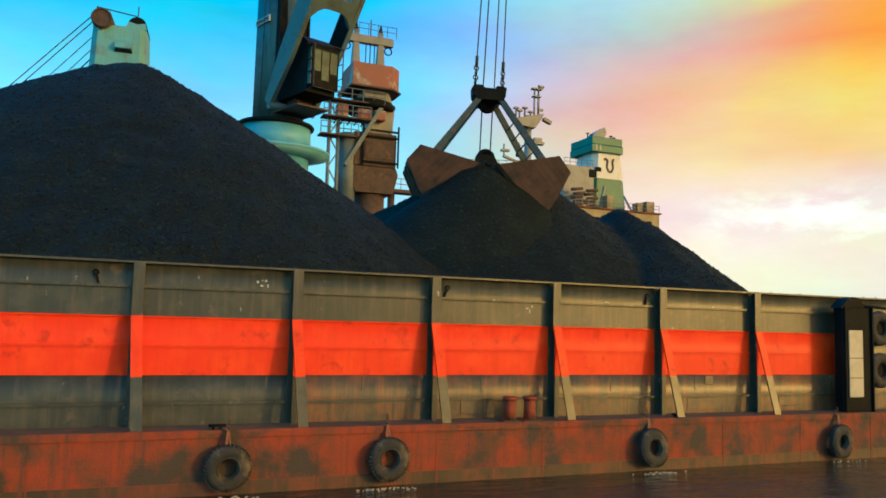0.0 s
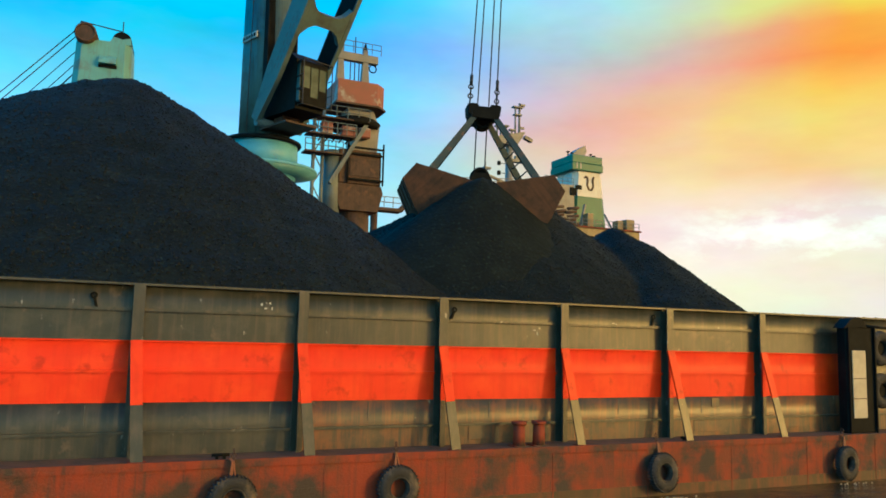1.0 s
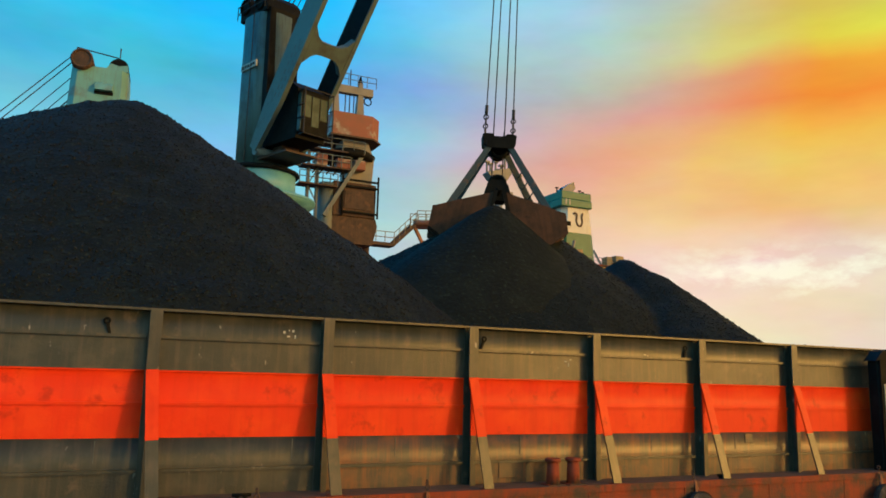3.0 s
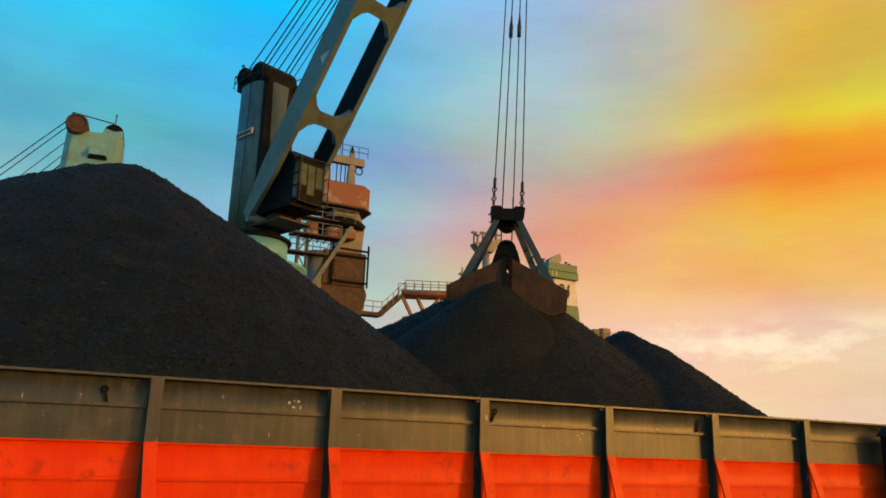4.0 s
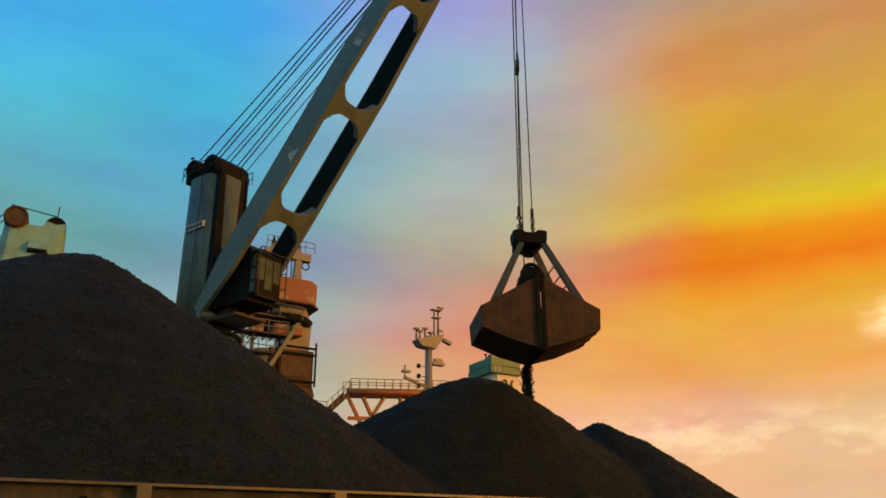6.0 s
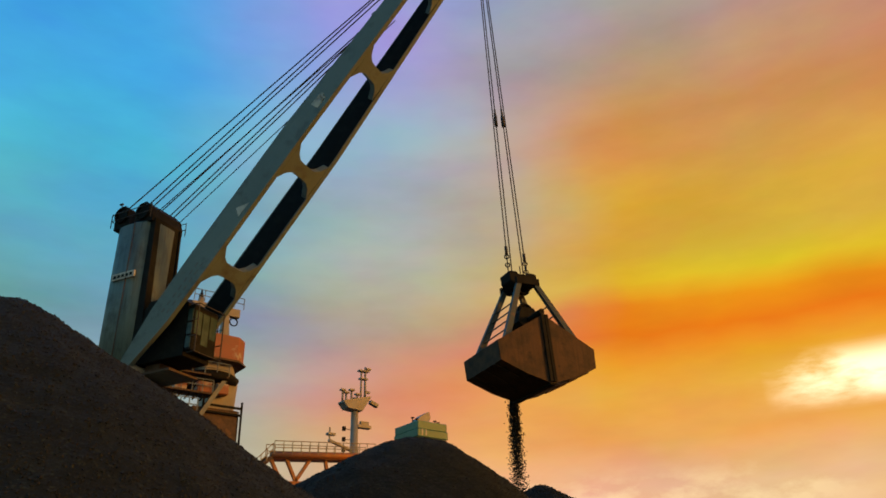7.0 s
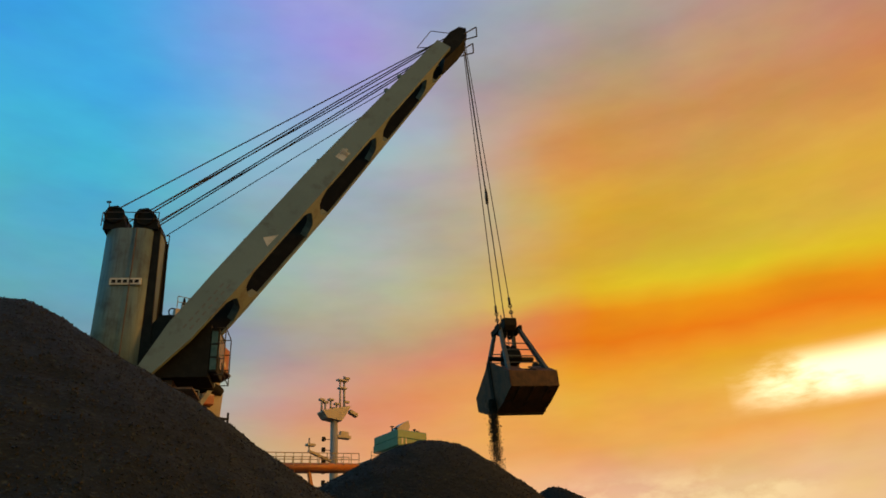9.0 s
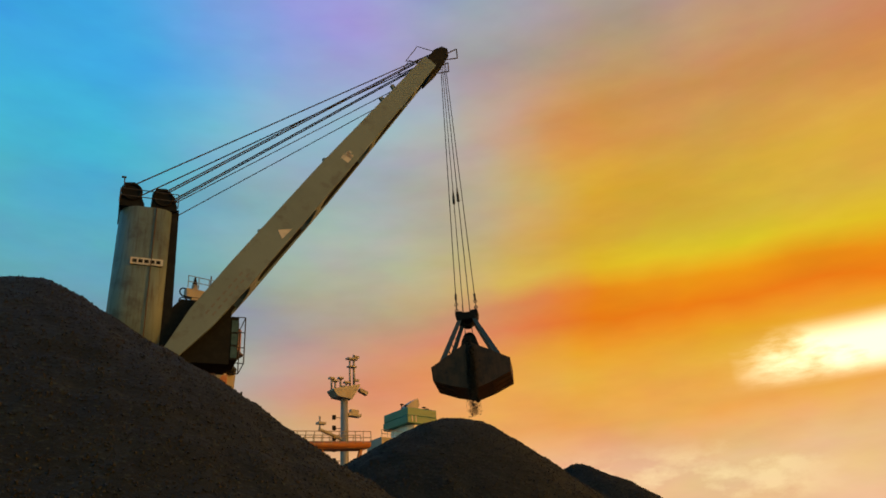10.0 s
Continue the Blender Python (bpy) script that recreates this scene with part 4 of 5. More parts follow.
    for x, z, w, h in ((-3.4, 12.25, 1.0, 1.1), (-1.6, 12.25, 1.2, 0.9), (0.0, 12.3, 1.0, 0.9)):
        bm = B()
        box(bm, x, x + w, -2.0, -1.2, z, z + h, bevel=0.08)
        part("winch", bm, M["red_white"], c)


far_crane()


def left_crane():
    """Top of the other crane of the ship, over the near heap."""
    c = empty("second_deck_crane", "pale turquoise-white deck crane house with twin sheaves", "crane", pose(-1.42, 29.8, 8.42, 0, 0, -6))
    bm = B()
    outline = [(-1.55, -1.2), (-1.2, -1.55), (1.2, -1.55), (1.55, -1.2), (1.55, 1.2), (1.2, 1.55), (-1.2, 1.55), (-1.55, 1.2)]
    rows = [[bm.verts.new((x * k, y * k, z)) for x, y in outline] for z, k in ((0, 1.2), (12.1, 0.94))]
    for i in range(8):
        bm.faces.new((rows[0][i], rows[0][(i + 1) % 8], rows[1][(i + 1) % 8], rows[1][i]))
    bm.faces.new(rows[1])
    part("column", bm, M["pale_paint"], c)
    bm = B()
    prism(bm, [(-1.4, 12.1), (-1.4, 12.45), (-0.6, 12.2), (0.3, 12.2), (0.5, 12.52), (0.95, 12.40), (1.4, 12.52), (1.45, 12.1)], "y", -1.3, 1.3)
    part("top_plate", bm, M["pale_paint"], c)
    bm = B()
    tube(bm, (-0.95, -1.75, 12.4), (-0.95, 1.2, 12.4), 0.58, 0.58, 24)
    torus(bm, (-0.95, -1.76, 12.4), 0.5, 0.07, "y", 24, 6)
    part("sheave", bm, M["brown_steel"], c, "round dark brown sheave")
    bm = B()
    tube(bm, (0.92, -1.15, 12.38), (0.92, 1.15, 12.38), 0.52, 0.52, 20)
    part("sheave", bm, M["black_steel"], c, "dark sheave rising from the crane top")
    bm = B()
    prism(bm, [(-1.56, 10.72), (-1.52, 11.25), (-1.82, 11.0), (-1.90, 10.72)], "x", -0.15, 0.75)
    part("vent_hood", bm, M["pale_paint"], c, "pale sloped vent hood")
    # black strip painting the shadow beneath the vent hood
    bm = B()
    box(bm, -0.18, 0.78, -1.60, -1.50, 10.56, 10.70)
    part("hood_shadow", bm, M["black_steel"], c)
    for a, b in (((-1.3, 13.2), (0.9, 12.9)), ((-1.3, 13.2), (-1.3, 12.8)), ((0.95, 12.9), (0.95, 13.5))):
        bm = B()
        tube(bm, (a[0], -1.2, a[1]), (b[0], -1.2, b[1]), 0.035, 0.035, 5)
        part("top_rail", bm, M["rope"], c)
    for k, (z, r) in enumerate(((12.95, 0.03), (12.7, 0.03), (11.9, 0.025), (11.3, 0.025), (10.9, 0.04))):
        bm = B()
        tube(bm, (-1.45, -0.8 + 0.3 * k, z), (-13.5, -0.8 + 0.3 * k, z - 14.0 - 0.3 * k), r, r, 6)
        part("luffing_rope", bm, M["rope"], c)
    bm = B()
    beam(bm, (-1.8, 0, 6.0), (-22, 0, 8.5), 2.4, 1.5)
    part("boom", bm, M["white_paint"], c)


left_crane()

# ---- near deck crane: slews on its pedestal, luffs its boom ----
CX, CY, PIVOT_Z, PIVOT_R, BOOM = 8.02, 30.3, 17.0, 1.82, 31.6
pedestal = empty("crane_pedestal", "blue-painted round crane pedestal with a wide flange", "pedestal", (CX, CY, 9.05))
bm = B()
tube(bm, (0, 0, 0), (0, 0, 5.0), 2.2, 2.15, 32)
part("lower_drum", bm, M["blue_paint"], pedestal)
bm = B()
tube(bm, (0, 0, 5.0), (0, 0, 5.25), 2.25, 3.5, 36)
tube(bm, (0, 0, 5.25), (0, 0, 5.45), 3.5, 3.5, 36)
part("flange", bm, M["blue_paint"], pedestal)
bm = B()
tube(bm, (0, 0, 5.45), (0, 0, 7.0), 2.25, 2.2, 32)
part("upper_drum", bm, M["blue_paint"], pedestal)
bm = B()
torus(bm, (0, 0, 7.1), 2.3, 0.14, "z", 36, 8)
tube(bm, (0, 0, 7.0), (0, 0, 7.25), 2.28, 2.28, 36)
part("slew_ring", bm, M["black_steel"], pedestal)

crane = empty("deck_crane", "weathered cream deck crane with a long twin-girder boom", "crane", (CX, CY, 0))


def rounded(w, d, c, n=5):
    pts = []
    for sx, sy, a0 in ((1, -1, -90), (1, 1, 0), (-1, 1, 90), (-1, -1, 180)):
        for k in range(n + 1):
            a = radians(a0 + 90 * k / n)
            pts.append((sx * (w - c) + c * math.cos(a), sy * (d - c) + c * math.sin(a)))
    return pts


def crane_house():
    bm = B()
    rows = []
    for z, k in ((16.35, 1.0), (20.5, 1.0), (26.2, 0.99)):
        rows.append([bm.verts.new((x * k + 0.14, y * k, z)) for x, y in rounded(1.58, 1.42, 1.1)])
    n = len(rows[0])
    for r, s in zip(rows, rows[1:]):
        for i in range(n):
            bm.faces.new((r[i], r[(i + 1) % n], s[(i + 1) % n], s[i])).smooth = True
    bm.faces.new(rows[0][::-1])
    bm.faces.new(rows[-1])
    part("column", bm, M["column_paint"], crane)
    # black block as the shade between the boom feet, where the ropes run down
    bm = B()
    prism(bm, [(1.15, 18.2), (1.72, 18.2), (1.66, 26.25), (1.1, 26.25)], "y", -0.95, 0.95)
    part("rope_well_shade", bm, M["black_steel"], crane, "black block painting the shade of the rope well")
    # cheeks in black too, so the column front's shade is in their colour
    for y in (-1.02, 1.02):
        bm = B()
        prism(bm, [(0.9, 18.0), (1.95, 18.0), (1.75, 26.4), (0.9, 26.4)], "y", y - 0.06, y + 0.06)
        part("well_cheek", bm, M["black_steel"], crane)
    bm = B()
    prism(bm, [(-1.46, 26.2), (-1.46, 27.4), (-1.3, 27.7), (-0.8, 27.78), (-0.5, 27.5), (-0.36, 26.9), (-0.16, 26.4), (-0.16, 26.2)], "y", -1.25, 1.25)
    part("rear_sheave_housing", bm, M["black_steel"], crane, "rounded black sheave housing")
    bm = B()
    prism(bm, [(0.2, 26.2), (0.2, 27.2), (0.42, 27.56), (0.95, 27.62), (1.42, 27.15), (1.62, 26.5), (1.62, 26.2)], "y", -1.25, 1.25)
    part("front_sheave_housing", bm, M["black_steel"], crane, "rounded black sheave housing")
    for x, z in ((-0.9, 27.12), (0.82, 26.95)):
        for y in (-1.3, -0.45, 0.45, 1.3):
            bm = B()
            torus(bm, (x, y, z), 0.5, 0.08, "y", 20, 6)
            part("sheave", bm, M["black_steel"], crane)
    for x, y in ((-1.5, -1.45), (1.65, -1.45), (-1.5, 1.45), (1.65, 1.45)):
        bm = B()
        tube(bm, (x, y, 26.3), (x, y, 27.2), 0.03, 0.03, 5)
        part("rail_post", bm, M["rope"], crane)
    for z in (26.75, 27.2):
        for p, q in (((-1.5, -1.45), (1.65, -1.45)), ((-1.5, 1.45), (1.65, 1.45)), ((-1.5, -1.45), (-1.5, 1.45))):
            bm = B()
            tube(bm, (*p, z), (*q, z), 0.03, 0.03, 5)
            part("top_rail", bm, M["rope"], crane)
    bm = B()
    tube(bm, (-1.35, -1.0, 27.65), (-1.4, -1.0, 28.2), 0.04, 0.03, 5)
    box(bm, -1.55, -1.3, -1.06, -0.94, 28.12, 28.2)
    part("anemometer", bm, M["rope"], crane)
    bm = B()
    box(bm, -0.55, 1.15, -1.50, -1.40, 22.55, 22.95)
    sign = part("name_plate", bm, M["mark"], crane, "small white plate with dark unreadable writing")
    for k in range(5):
        bm = B()
        box(bm, -0.44 + k * 0.31, -0.22 + k * 0.31, -1.506, -1.501, 22.65, 22.85)
        part("bar", bm, M["black_steel"], sign)
    bm = B()
    tube(bm, (0.55, -1.53, 16.6), (0.52, -1.46, 26.2), 0.03, 0.03, 6)
    part("drain_pipe", bm, M["brown_steel"], crane)
    # driver's cab between the girders
    bm = B()
    prism(bm, [(1.75, 17.3), (5.1, 17.3), (5.1, 20.3), (4.3, 20.9), (2.3, 20.9), (1.75, 20.2)], "y", -1.0, 1.0)
    cab = part("cab", bm, M["black_steel"], crane, "black driver's cab")
    bm = B()
    box(bm, 5.1, 5.55, -0.95, 0.95, 17.55, 20.15, bevel=0.05)
    part("cab_front", bm, M["black_steel"], cab)
    for z0, z1 in ((17.7, 18.35), (18.45, 19.1), (19.2, 19.9)):
        bm = B()
        box(bm, 5.16, 5.50, -0.985, -0.955, z0, z1)
        part("pane", bm, M["pane"], cab)
    for y, z0 in ((-0.85, 18.5), (-0.27, 18.0), (0.31, 18.5)):
        bm = B()
        box(bm, 5.552, 5.58, y, y + 0.50, z0, 19.8)
        part("pane", bm, M["pane"], cab)
    bm = B()
    for y in (-1.0, 1.0):
        tube(bm, (5.9, y, 17.4), (5.9, y, 20.1), 0.035, 0.035, 6)
        for z in (17.4, 18.3, 19.2, 20.1):
            tube(bm, (5.4, y, z), (5.9, y, z), 0.03, 0.03, 5)
    for z in (17.4, 20.1):
        tube(bm, (5.9, -1.0, z), (5.9, 1.0, z), 0.03, 0.03, 5)
    part("guard_rail", bm, M["rope"], cab)
    bm = B()
    box(bm, 1.2, 4.4, -1.1, 1.1, 16.6, 16.72)
    part("walk_platform", bm, M["brown_steel"], crane)
    bm = B()
    box(bm, 2.2, 3.2, -0.6, 0.6, 16.72, 17.3)
    part("cab_mount", bm, M["brown_steel"], crane)


crane_house()


RISE = 0.2


def half_width(u):
    return 1.40 - 0.55 * max(0.0, u - 0.5) / 0.5


def depth(u):
    return 0.70 + 1.05 * min(1.0, u / 0.12) - 0.1 * min(1.0, u / 0.5) - 0.65 * max(0.0, u - 0.5) / 0.5


def build_boom():
    """The boom lies along +x from its pivot; two box girders joined by plates with rounded corners."""
    bm = B()
    tube(bm, (0, -1.6, 0), (0, 1.6, 0), 0.28, 0.28, 16)
    b = part("boom", bm, M["white_paint"], crane, "long twin-girder boom with rust runs", (PIVOT_R, 0, PIVOT_Z))
    for s in (-1, 1):
        bm = B()
        us = [0.0, 0.05, 0.10, 0.22, 0.35, 0.5, 0.65, 0.8, 0.94]
        rings = []
        for u in us:
            c, w, d = (half_width(u) + 0.13) * s, 0.14, depth(u) / 2
            rings.append([bm.verts.new((u * BOOM, c + i * w, j * d + RISE)) for i, j in ((-1, -1), (1, -1), (1, 1), (-1, 1))])
        for r, q in zip(rings, rings[1:]):
            for i in range(4):
                bm.faces.new((r[i], r[(i + 1) % 4], q[(i + 1) % 4], q[i]))
        bm.faces.new(rings[0][::-1])
        bm.faces.new(rings[-1])
        girder = part("girder", bm, M["boom_paint"], b)
        # thin black sheet along the girder's inner face
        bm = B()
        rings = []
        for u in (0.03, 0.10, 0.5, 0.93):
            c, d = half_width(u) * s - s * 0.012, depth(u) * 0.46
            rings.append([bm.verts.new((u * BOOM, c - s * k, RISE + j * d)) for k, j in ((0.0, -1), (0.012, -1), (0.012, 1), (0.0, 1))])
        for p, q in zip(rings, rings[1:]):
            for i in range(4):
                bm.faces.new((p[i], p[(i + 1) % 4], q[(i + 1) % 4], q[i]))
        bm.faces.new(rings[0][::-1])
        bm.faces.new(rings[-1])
        part("inner_face", bm, M["black_steel"], girder, "black inner face")
    for u in (0.225, 0.445, 0.665, 0.86):
        w = half_width(u) - 0.03
        out = []
        for sx in (1, -1):
            for k in range(9):
                y = -w + 2 * w * k / 8 if sx == 1 else w - 2 * w * k / 8
                e = abs(y) / w
                bulge = 0.38 + 0.75 * max(0.0, (e - 0.35) / 0.65) ** 2.2
                out.append((u * BOOM + sx * bulge, y))
        bm = B()
        prism(bm, out, "z", RISE - depth(u) * 0.5 + 0.012, RISE - depth(u) * 0.22)
        part("cross_plate", bm, M["boom_paint"], b)
    bm = B()
    prism(bm, [(0.91, -0.5), (0.965, -0.62), (1.0, -0.55), (1.018, -0.1), (1.012, 0.35), (0.985, 0.62), (0.94, 0.52)], "y", -0.82, 0.82)
    for v in bm.verts:
        v.co.x *= BOOM
    head = part("boom_head", bm, M["black_steel"], b, "black boom head with sheaves")
    for y in (-0.6, -0.2, 0.2, 0.6):
        bm = B()
        torus(bm, (BOOM * 0.995, y, 0.05), 0.48, 0.1, "y", 22, 6)
        part("sheave", bm, M["black_steel"], head)
    for y in (-0.85, 0.85):
        bm = B()
        tube(bm, (BOOM * 0.93, y, 0.5), (BOOM * 0.90, y, 1.6), 0.03, 0.03, 5)
        tube(bm, (BOOM * 0.90, y, 1.6), (BOOM * 0.96, y, 1.7), 0.03, 0.03, 5)
        tube(bm, (BOOM * 0.98, y, 0.6), (BOOM * 0.96, y, 1.7), 0.03, 0.03, 5)
        part("head_rail", bm, M["rope"], head)
        bm = B()
        tube(bm, (BOOM * 1.0, y, -0.3), (BOOM * 1.035, y, -0.65), 0.05, 0.05, 5)
        tube(bm, (BOOM * 1.035, y, -0.65), (BOOM * 1.012, y, -1.15), 0.05, 0.05, 5)
        tube(bm, (BOOM * 0.985, y, -0.6), (BOOM * 1.012, y, -1.15), 0.05, 0.05, 5)
        part("rope_guard", bm, M["rope"], head)
    for u, h in ((0.75, 0.45), (0.80, 0.5), (0.52, 0.3), (0.30, 0.25)):
        bm = B()
        beam(bm, (u * BOOM, -half_width(u), depth(u) / 2), (u * BOOM + 0.2, -half_width(u), depth(u) / 2 + h), 0.25, 0.25)
        part("rope_guide", bm, M["white_paint"], b)
    # painted marks on the outer face of the near girder
    y = -half_width(0.56) - 0.278
    bm = B()
    for dx, dz, w, h in ((-0.55, -0.25, 0.85, 0.28), (-0.4, 0.02, 0.95, 0.20), (0.05, -0.25, 0.35, 0.55), (-0.5, 0.22, 0.5, 0.12)):
        box(bm, 0.56 * BOOM + dx, 0.56 * BOOM + dx + w, y - 0.004, y + 0.07, dz, dz + h)
    part("emblem", bm, M["mark"], b, "worn white painted emblem")
    bm = B()
    prism(bm, [(0.315 * BOOM, -0.3), (0.345 * BOOM, -0.35), (0.325 * BOOM, 0.25)], "y", -1.683, -1.60)
    part("triangle_mark", bm, M["mark"], b, "white painted triangle")
    for k in range(7):
        for j in range(2):
            bm = B()
            x = 3.4 + k * 0.5 + 0.17 * (j % 2)
            box(bm, x, x + 0.30, -1.677, -1.60, 0.10 - j * 0.34, 0.21 - j * 0.34)
            part("letter_bar", bm, M["faded_mark"], b)
    return b


boom = build_boom()


def rope(name, lengths, r, owner, label, knot=0.0, chain=False):
    """A rope in two lengths that slide past one another: the first hangs from its top, the second slides along it."""
    bm = B()
    tube(bm, (0, 0, 0), (lengths[0], 0, 0), r, r, 6)
    top = part(name, bm, M["rope"], owner)
    if not owner:
        tagged(top, label, "rope", "hoist ropes")
    bm = B()
    tube(bm, (-lengths[1], 0, 0), (0, 0, 0), r, r, 6)
    if knot:
        tube(bm, (-knot - 0.3, 0, 0), (-knot + 0.3, 0, 0), r * 3.2, r * 3.2, 8)
        tube(bm, (-knot - 0.9, 0, 0), (-knot - 0.3, 0, 0), r, r * 2.6, 8)
    if chain:
        for k in range(4):
            torus(bm, (-0.14 - k * 0.21, 0, 0), 0.10, 0.03, "y" if k % 2 else "z", 12, 6)
        tube(bm, (-1.3, 0, 0), (-0.88, 0, 0), r * 2.5, r * 2.5, 8)
    tail = part("rope_tail", bm, M["rope"], top)
    return top, tail


LUFF_ROPES = []
for hx, hz, y, ty, tu, tz in ((-0.95, 27.7, -0.9, -0.5, 0.97, 0.7), (-0.95, 27.7, 0.9, 0.5, 0.97, 0.7), (0.8, 27.45, -1.0, -0.6, 0.985, 0.5), (0.8, 27.45, -0.7, -0.35, 0.985, 0.5),
                           (0.8, 27.45, 0.7, 0.35, 0.985, 0.5), (0.8, 27.45, 1.0, 0.6, 0.985, 0.5), (1.4, 26.9, -0.8, -0.3, 0.82, 0.9), (1.4, 26.7, 0.8, 0.3, 0.78, 0.9)):
    far = BOOM * tu
    LUFF_ROPES.append((rope("luffing_rope", (far * 0.62, far * 0.62), 0.042 if tu > 0.9 else 0.03, crane, ""), Vector((hx, y, hz)), Vector((far, ty, tz))))


# ---- clamshell grab ----
SIZE = 0.955
HEAD_X, HEAD_Z, ARM = 0.42 * SIZE, -0.62 * SIZE, 3.55 * SIZE
HINGE = 0.16
ATTACH = Vector((1.92, 0, -1.5)) * SIZE
grab = empty("clamshell_grab", "rusty brown clamshell grab with steel arms hanging on four ropes", "grab", (14, 11, 14.4))


def build_grab():
    bm = B()
    prism(bm, [(-0.78, -0.05), (-0.6, 0.0), (-0.32, 0.0), (-0.25, -0.16), (0.25, -0.16), (0.32, 0.0), (0.6, 0.0), (0.78, -0.05), (0.74, -0.5), (0.5, -0.78), (-0.5, -0.78), (-0.74, -0.5)], "y", -0.42, 0.42)
    bmesh.ops.bevel(bm, geom=bm.edges[:], offset=0.03, segments=1, affect="EDGES")
    head = part("head_block", bm, M["black_steel"], grab, "black greasy head block")
    for y in (-0.22, 0.22):
        bm = B()
        torus(bm, (0, y, -0.72), 0.34, 0.09, "y", 22, 6)
        part("sheave", bm, M["black_steel"], head)
    for y in (-0.7, 0.7):
        bm = B()
        box(bm, -0.62, 0.62, y - 0.08, y + 0.08, -0.78, -0.45)
        part("yoke", bm, M["black_steel"], head)
    # lower block, slides under the head
    bm = B()
    prism(bm, [(-0.48, 0.25), (-0.3, 0.5), (0.3, 0.5), (0.48, 0.25), (0.62, -0.25), (0.35, -0.45), (-0.35, -0.45), (-0.62, -0.25)], "y", -0.45, 0.45)
    block = part("lower_block", bm, M["black_steel"], grab)
    for y in (-0.22, 0.22):
        bm = B()
        torus(bm, (0, y, 0.38), 0.34, 0.09, "y", 22, 6)
        part("sheave", bm, M["black_steel"], block)
    for x in (-0.24, 0.24):
        bm = B()
        tube(bm, (x, 0.1, 0.4), (x, 0.1, 2.9), 0.03, 0.03, 6)
        part("closing_rope", bm, M["rope"], block)
    bm = B()
    tube(bm, (0, -1.47, -0.1), (0, 1.47, -0.1), 0.14, 0.14, 12)
    part("hinge_shaft", bm, M["black_steel"], block)
    jaws, arms = [], []
    for s in (1, -1):
        W = 1.52
        prof = [(0.05, -0.30), (1.3, -1.0), (2.56, -1.72), (2.5, -2.6), (1.25, -3.12), (0.03, -3.46)]
        bm = B()
        # shell: outer skin from the top back round to the cutting lip, with thickness
        outer = prof[2:]
        inner = [(x - 0.07, z + 0.06) for x, z in outer]
        strip = outer + inner[::-1]
        prism(bm, [(s * x, z) for x, z in strip], "y", -W, W)
        jaw = part("jaw", bm, M["grab_shell"], grab, "rusty brown grab jaw")
        for y in (-W, W - 0.06):
            bm = B()
            prism(bm, [(s * x, z) for x, z in prof], "y", y - 0.003, y + 0.063)
            part("side_plate", bm, M["grab_shell"], jaw)
            bm = B()
            yo = y - 0.06 if y < 0 else y + 0.07
            beam(bm, (s * 0.10, yo, -0.3), (s * 0.10, yo, -3.4), 0.16, 0.10, up=(0, 1, 0))
            part("seam_bar", bm, M["black_steel"], jaw)
        bm = B()
        prism(bm, [(s * 1.32, -1.005), (s * 2.53, -1.71), (s * 2.49, -1.79), (s * 1.27, -1.09)], "y", -W + 0.07, -W + 1.15)
        prism(bm, [(s * 1.32, -1.005), (s * 2.53, -1.71), (s * 2.49, -1.79), (s * 1.27, -1.09)], "y", W - 1.15, W - 0.07)
        part("top_plate", bm, M["grab_shell"], jaw)
        bm = B()
        beam(bm, (s * 0.06, -W, -3.46), (s * 0.06, W, -3.46), 0.16, 0.12)
        part("cutting_lip", bm, M["black_steel"], jaw)
        for y in (-0.9, 0.0, 0.9):
            bm = B()
            beam(bm, (s * 2.48, y, -2.60), (s * 1.30, y, -3.10), 0.10, 0.14, up=(0, 1, 0))
            part("rib", bm, M["grab_shell"], jaw)
        bm = B()
        tube(bm, (s * 1.92, -1.4, -1.5), (s * 1.92, 1.4, -1.5), 0.12, 0.12, 10)
        part("arm_pin", bm, M["black_steel"], jaw)
        jaws.append((s, jaw))
        for y in (-1, 1):
            bm = B()
            beam(bm, (0, y * 0.62, 0), (3.55, y * 1.22, 0), 0.17, 0.24, up=(0, 0, 1), w2=0.22, h2=0.30)
            arm = part("arm", bm, M["grab_arm"], grab, "dark steel grab arm")
            arms.append((s, arm))
        bm = B()
        for k in range(4):
            f = 0.36 + 0.15 * k
            tube(bm, (3.55 * f, -0.62 - 0.6 * f, 0), (3.55 * f, 0.62 + 0.6 * f, 0), 0.035, 0.035, 6)
        rung = part("arm_rungs", bm, M["grab_arm"], grab)
        arms.append((s, rung))
    for ob in grab.children_recursive:
        ob.data.transform(Matrix.Scale(SIZE, 4))
    return block, jaws, arms


block, jaws, arms = build_grab()
HOIST = []
for x, y, knot, chain in ((-0.66, -0.2, 0, True), (0.66, 0.2, 0, True), (-0.24, 0.12, 8.6, False), (0.24, -0.12, 8.6, False)):
    HOIST.append((rope("hoist_rope", (18.5, 16.5), 0.029, None, "thin dark steel hoist rope between boom and grab", knot, chain), Vector((x, y, 0.0)) * SIZE))


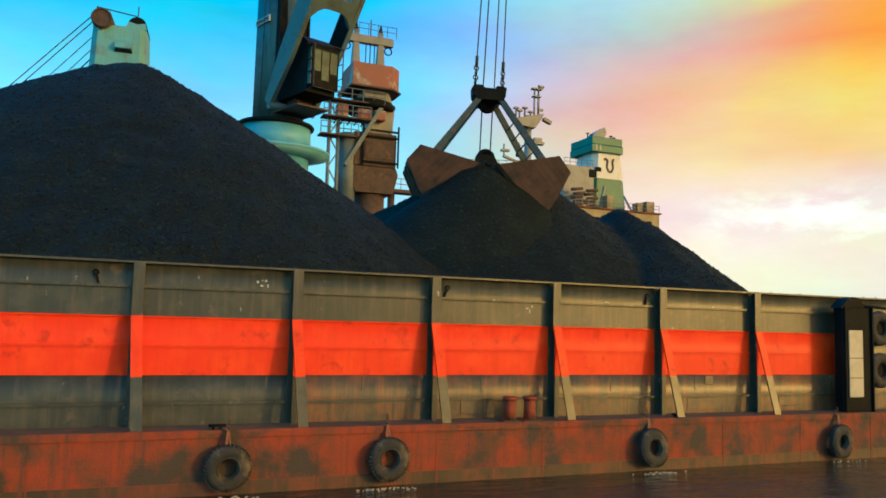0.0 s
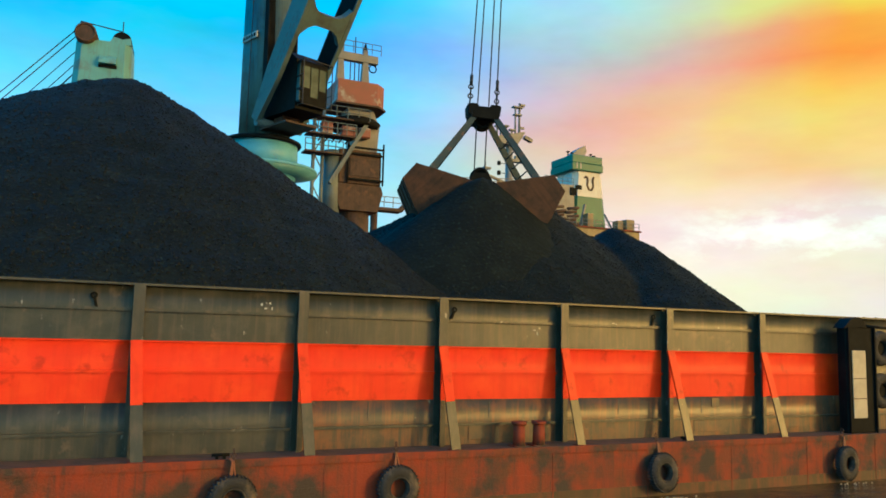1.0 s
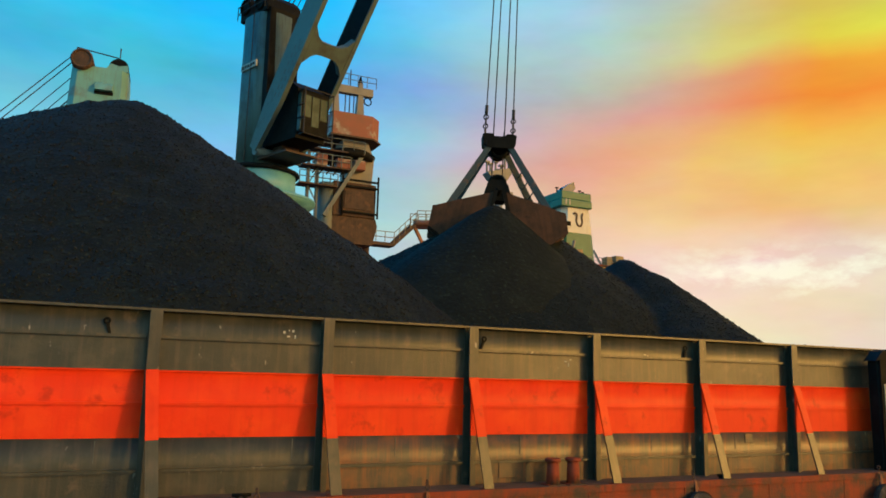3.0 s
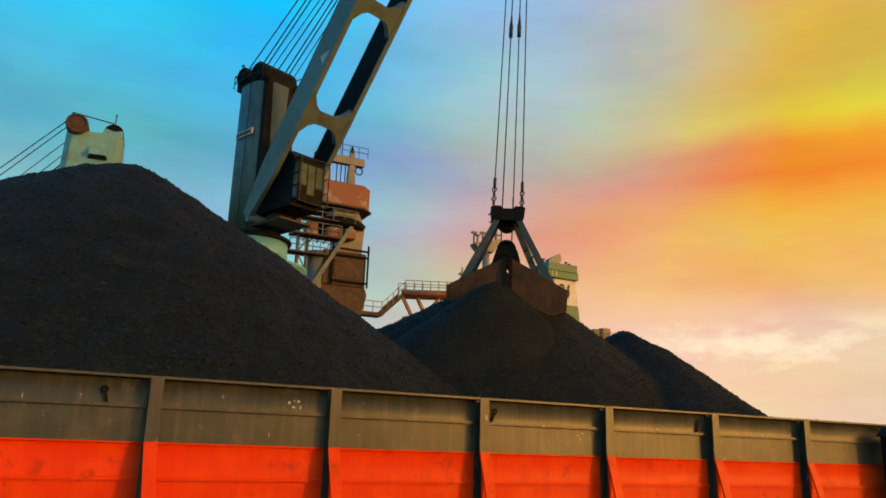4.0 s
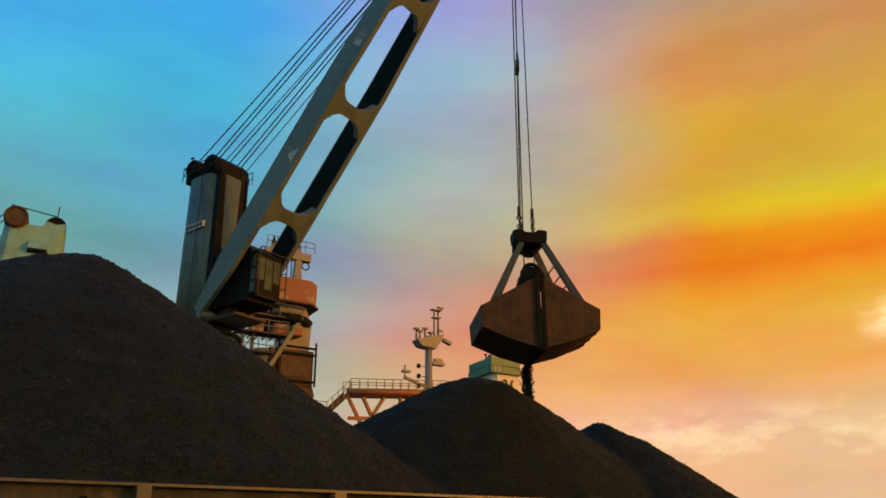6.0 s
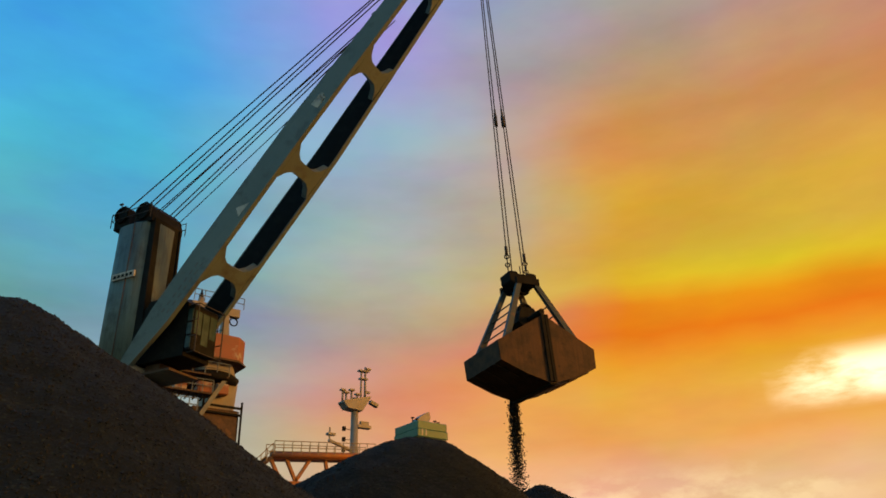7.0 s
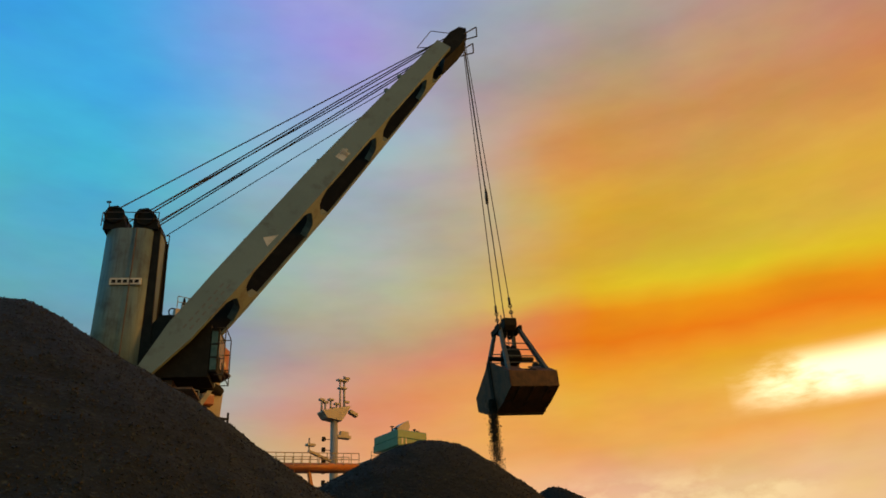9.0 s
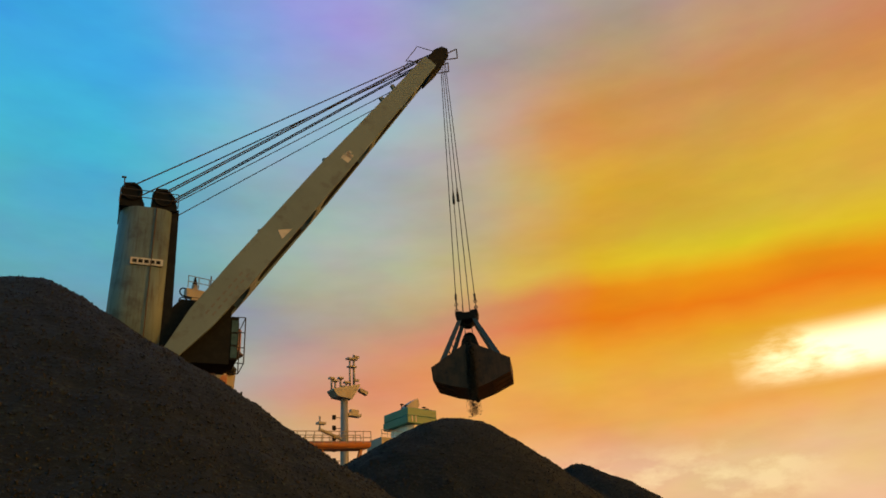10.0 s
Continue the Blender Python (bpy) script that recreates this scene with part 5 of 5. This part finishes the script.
def build_stream():
    """Coal that trickles from the jaws: loose pieces in a thin falling column."""
    rng = random.Random(9)
    bm = B()
    for k in range(5200):
        z = -4.3 * rng.random() ** 1.25
        wide = 0.12 + 0.10 * (-z / 4.3)
        x, y = rng.gauss(0, wide * 0.6), rng.gauss(0, wide)
        r = rng.uniform(0.010, 0.034) * (1.1 + z / 9)
        m = Matrix.Translation((x, y, z)) @ Euler((rng.random() * 6, rng.random() * 6, 0)).to_matrix().to_4x4()
        v = [bm.verts.new(m @ Vector(p)) for p in ((r, 0, 0), (-r, r, 0), (-r, -r, 0), (0, 0, 2 * r), (0, 0, -2 * r))]
        for a, b2, c in ((0, 1, 3), (1, 2, 3), (2, 0, 3), (1, 0, 4), (2, 1, 4), (0, 2, 4)):
            bm.faces.new((v[a], v[b2], v[c]))
    ob = part("coal_stream", bm, M["lump"])
    return tagged(ob, "thin stream of coal falling from the grab", "coal", kind="stuff")


stream = build_stream()


def build_bite():
    """The crest of the heap that the jaws close on and carry away."""
    bm = B()
    rows = []
    for k in range(16):
        rad = 8.8 * k / 15
        ring = []
        for a in range(28):
            ang = 2 * math.pi * a / 28
            x, y = rad * math.cos(ang), rad * math.sin(ang)
            z = 1.15 - 0.72 * (math.sqrt(rad * rad + 0.16) - 0.3) + 0.10 * noise.noise(Vector((x * 2.2, y * 2.2, 4.0)))
            ring.append(bm.verts.new((x, y * 0.53, z)))
        rows.append(ring)
    for p, q in zip(rows, rows[1:]):
        for a in range(28):
            if p is rows[0]:
                bm.faces.new((p[0], q[a], q[(a + 1) % 28])) if a < 27 else None
            else:
                bm.faces.new((p[a], q[a], q[(a + 1) % 28], p[(a + 1) % 28])).smooth = True
    base = bm.verts.new((0, 0, -6.0))
    for a in range(28):
        bm.faces.new((base, rows[-1][(a + 1) % 28], rows[-1][a]))
    return tagged(part("coal_crest", bm, M["coal"]), "crest of fine black coal under the grab jaws", "coal", kind="stuff")


bite = build_bite()


# ---- what moves ----
SLEW = [(0.0, -70.4, 53.8), (1.0, -70.1, 53.8), (2.0, -69.9, 53.8), (3.5, -69.6, 53.7), (4.5, -68.8, 52.8), (5.0, -68.4, 52.0), (6.5, -65.3, 49.3), (7.0, -62.6, 49.6), (7.5, -57.6, 50.3), (8.0, -50.2, 51.3),
        (8.5, -42.3, 52.4), (9.0, -33.1, 53.7), (9.5, -24.0, 54.9), (10.0, -16.2, 55.6)]
GRAB = [
    # seconds, head of the grab, turn about the ropes, opening of the jaws
    (0.0, (13.84, 10.68, 14.22), -16, 42), (0.5, (13.98, 10.86, 14.31), -16, 42), (1.0, (14.0, 11.08, 14.33), -16, 42), (1.5, (14.04, 11.19, 14.40), -17, 40), (2.0, (14.08, 11.26, 14.44), -18, 35),
    (2.7, (14.33, 11.4, 14.48), -21, 22), (3.3, (14.57, 11.48, 14.38), -25, 6), (3.5, (14.64, 11.5, 14.38), -26, 4), (4.0, (14.91, 11.36, 14.34), -28, 1), (4.5, (15.03, 11.2, 14.63), -28, 0),
    (5.0, (15.21, 10.92, 15.24), -27, 0), (6.5, (17.72, 9.49, 17.96), -20, 0), (7.0, (19.19, 9.71, 18.44), -10, 0), (7.5, (21.0, 10.75, 18.72), 6, 0), (8.0, (22.92, 12.71, 19.1), 23, 0),
    (8.5, (24.48, 15.39, 20.02), 44, 0), (9.0, (26.17, 18.21, 20.55), 70, 0), (9.5, (26.82, 21.28, 21.33), 106, 0), (10.0, (27.09, 24.13, 21.85), 133, 0)]
STREAM_DROP = [(0.0, 0.5), (5.0, 0.5), (6.5, 0.15), (7.5, 0.0), (9.0, -0.6), (10.0, -2.4)]


def between(rows, t):
    for a, b in zip(rows, rows[1:]):
        if a[0] <= t <= b[0]:
            f = (t - a[0]) / (b[0] - a[0])
            return [p + (q - p) * f for p, q in zip(a[1:], b[1:])]
    return list(rows[-1][1:])


def aim(p, q):
    """A pose at p whose +x points at q."""
    return Matrix.Translation(p) @ (Vector(q) - Vector(p)).to_track_quat("X", "Z").to_matrix().to_4x4()


def tip_at(t):
    az, lu = between(SLEW, t)
    m = pose(CX, CY, 0, 0, 0, az) @ Matrix.Translation((PIVOT_R, 0, PIVOT_Z)) @ pose(0, 0, 0, 0, -lu, 0)
    return m


def motions():
    walk(crane, [(t, pose(CX, CY, 0, 0, 0, az)) for t, az, lu in SLEW])
    walk(boom, [(t, Matrix.Translation((PIVOT_R, 0, PIVOT_Z)) @ pose(0, 0, 0, 0, -lu, 0)) for t, az, lu in SLEW])
    for (top, tail), a, b in LUFF_ROPES:
        rows, slides = [], []
        for t, az, lu in SLEW:
            end = Matrix.Translation((PIVOT_R, 0, PIVOT_Z)) @ pose(0, 0, 0, 0, -lu, 0) @ b
            rows.append((t, aim(a, end)))
            slides.append((t, pose((end - a).length, 0, 0)))
        walk(top, rows)
        walk(tail, slides)
    poses = []
    for t, head, turn, wide in GRAB:
        up = (tip_at(t) @ Vector((BOOM, 0, 0)) - Vector(head)).normalized()
        lean = Vector((0, 0, 1)).rotation_difference(up).to_matrix().to_4x4()
        poses.append((t, Matrix.Translation(head) @ lean @ pose(0, 0, 0, 0, 0, turn)))
    walk(grab, poses)
    for (top, tail), foot in HOIST:
        rows, slides = [], []
        for t, m in poses:
            start = tip_at(t) @ Vector((BOOM * 1.012, foot.x * 0.6, -0.1))
            end = m @ foot
            rows.append((t, aim(start, end)))
            slides.append((t, pose((end - start).length, 0, 0)))
        walk(top, rows)
        walk(tail, slides)
    # the arms keep their length: the lower block drops as the jaws open
    hinge_rows, jaw_rows, arm_rows = [], {1: [], -1: []}, {1: [], -1: []}
    for t, head, turn, wide in GRAB:
        a = radians(wide)
        ax = ATTACH.x * math.cos(a) - ATTACH.z * math.sin(a)
        az = ATTACH.x * math.sin(a) + ATTACH.z * math.cos(a)
        dx = ax - HEAD_X
        drop = HEAD_Z - math.sqrt(ARM ** 2 - dx ** 2) - az
        hinge_rows.append((t, pose(0, 0, drop)))
        for s in (1, -1):
            jaw_rows[s].append((t, pose(0, 0, drop, 0, -s * wide, 0)))
            down = math.degrees(math.atan2(math.sqrt(ARM ** 2 - dx ** 2), dx))
            arm_rows[s].append((t, pose(s * HEAD_X, 0, HEAD_Z, 0, down if s == 1 else 180 - down, 0)))
    walk(block, hinge_rows)
    for s, jaw in jaws:
        walk(jaw, jaw_rows[s])
    for s, arm in arms:
        walk(arm, arm_rows[s])
    # the crest is eaten away as the jaws close and lift
    rows = [(t, pose(13.35, 9.7, z)) for t, z in ((0.0, 9.70), (1.0, 9.76), (2.0, 9.85), (2.7, 9.82), (3.5, 9.72), (4.0, 9.5), (4.5, 9.3), (5.0, 9.0), (5.6, 8.6), (6.3, 8.2), (10.0, 8.2))]
    walk(bite, rows)
    rows = []
    for t, m in poses:
        foot = m @ Vector((0, 1.6, -5.3))
        rows.append((t, Matrix.Translation(foot - Vector((0, 0, between(STREAM_DROP, t)[0])))))
    walk(stream, rows)


motions()
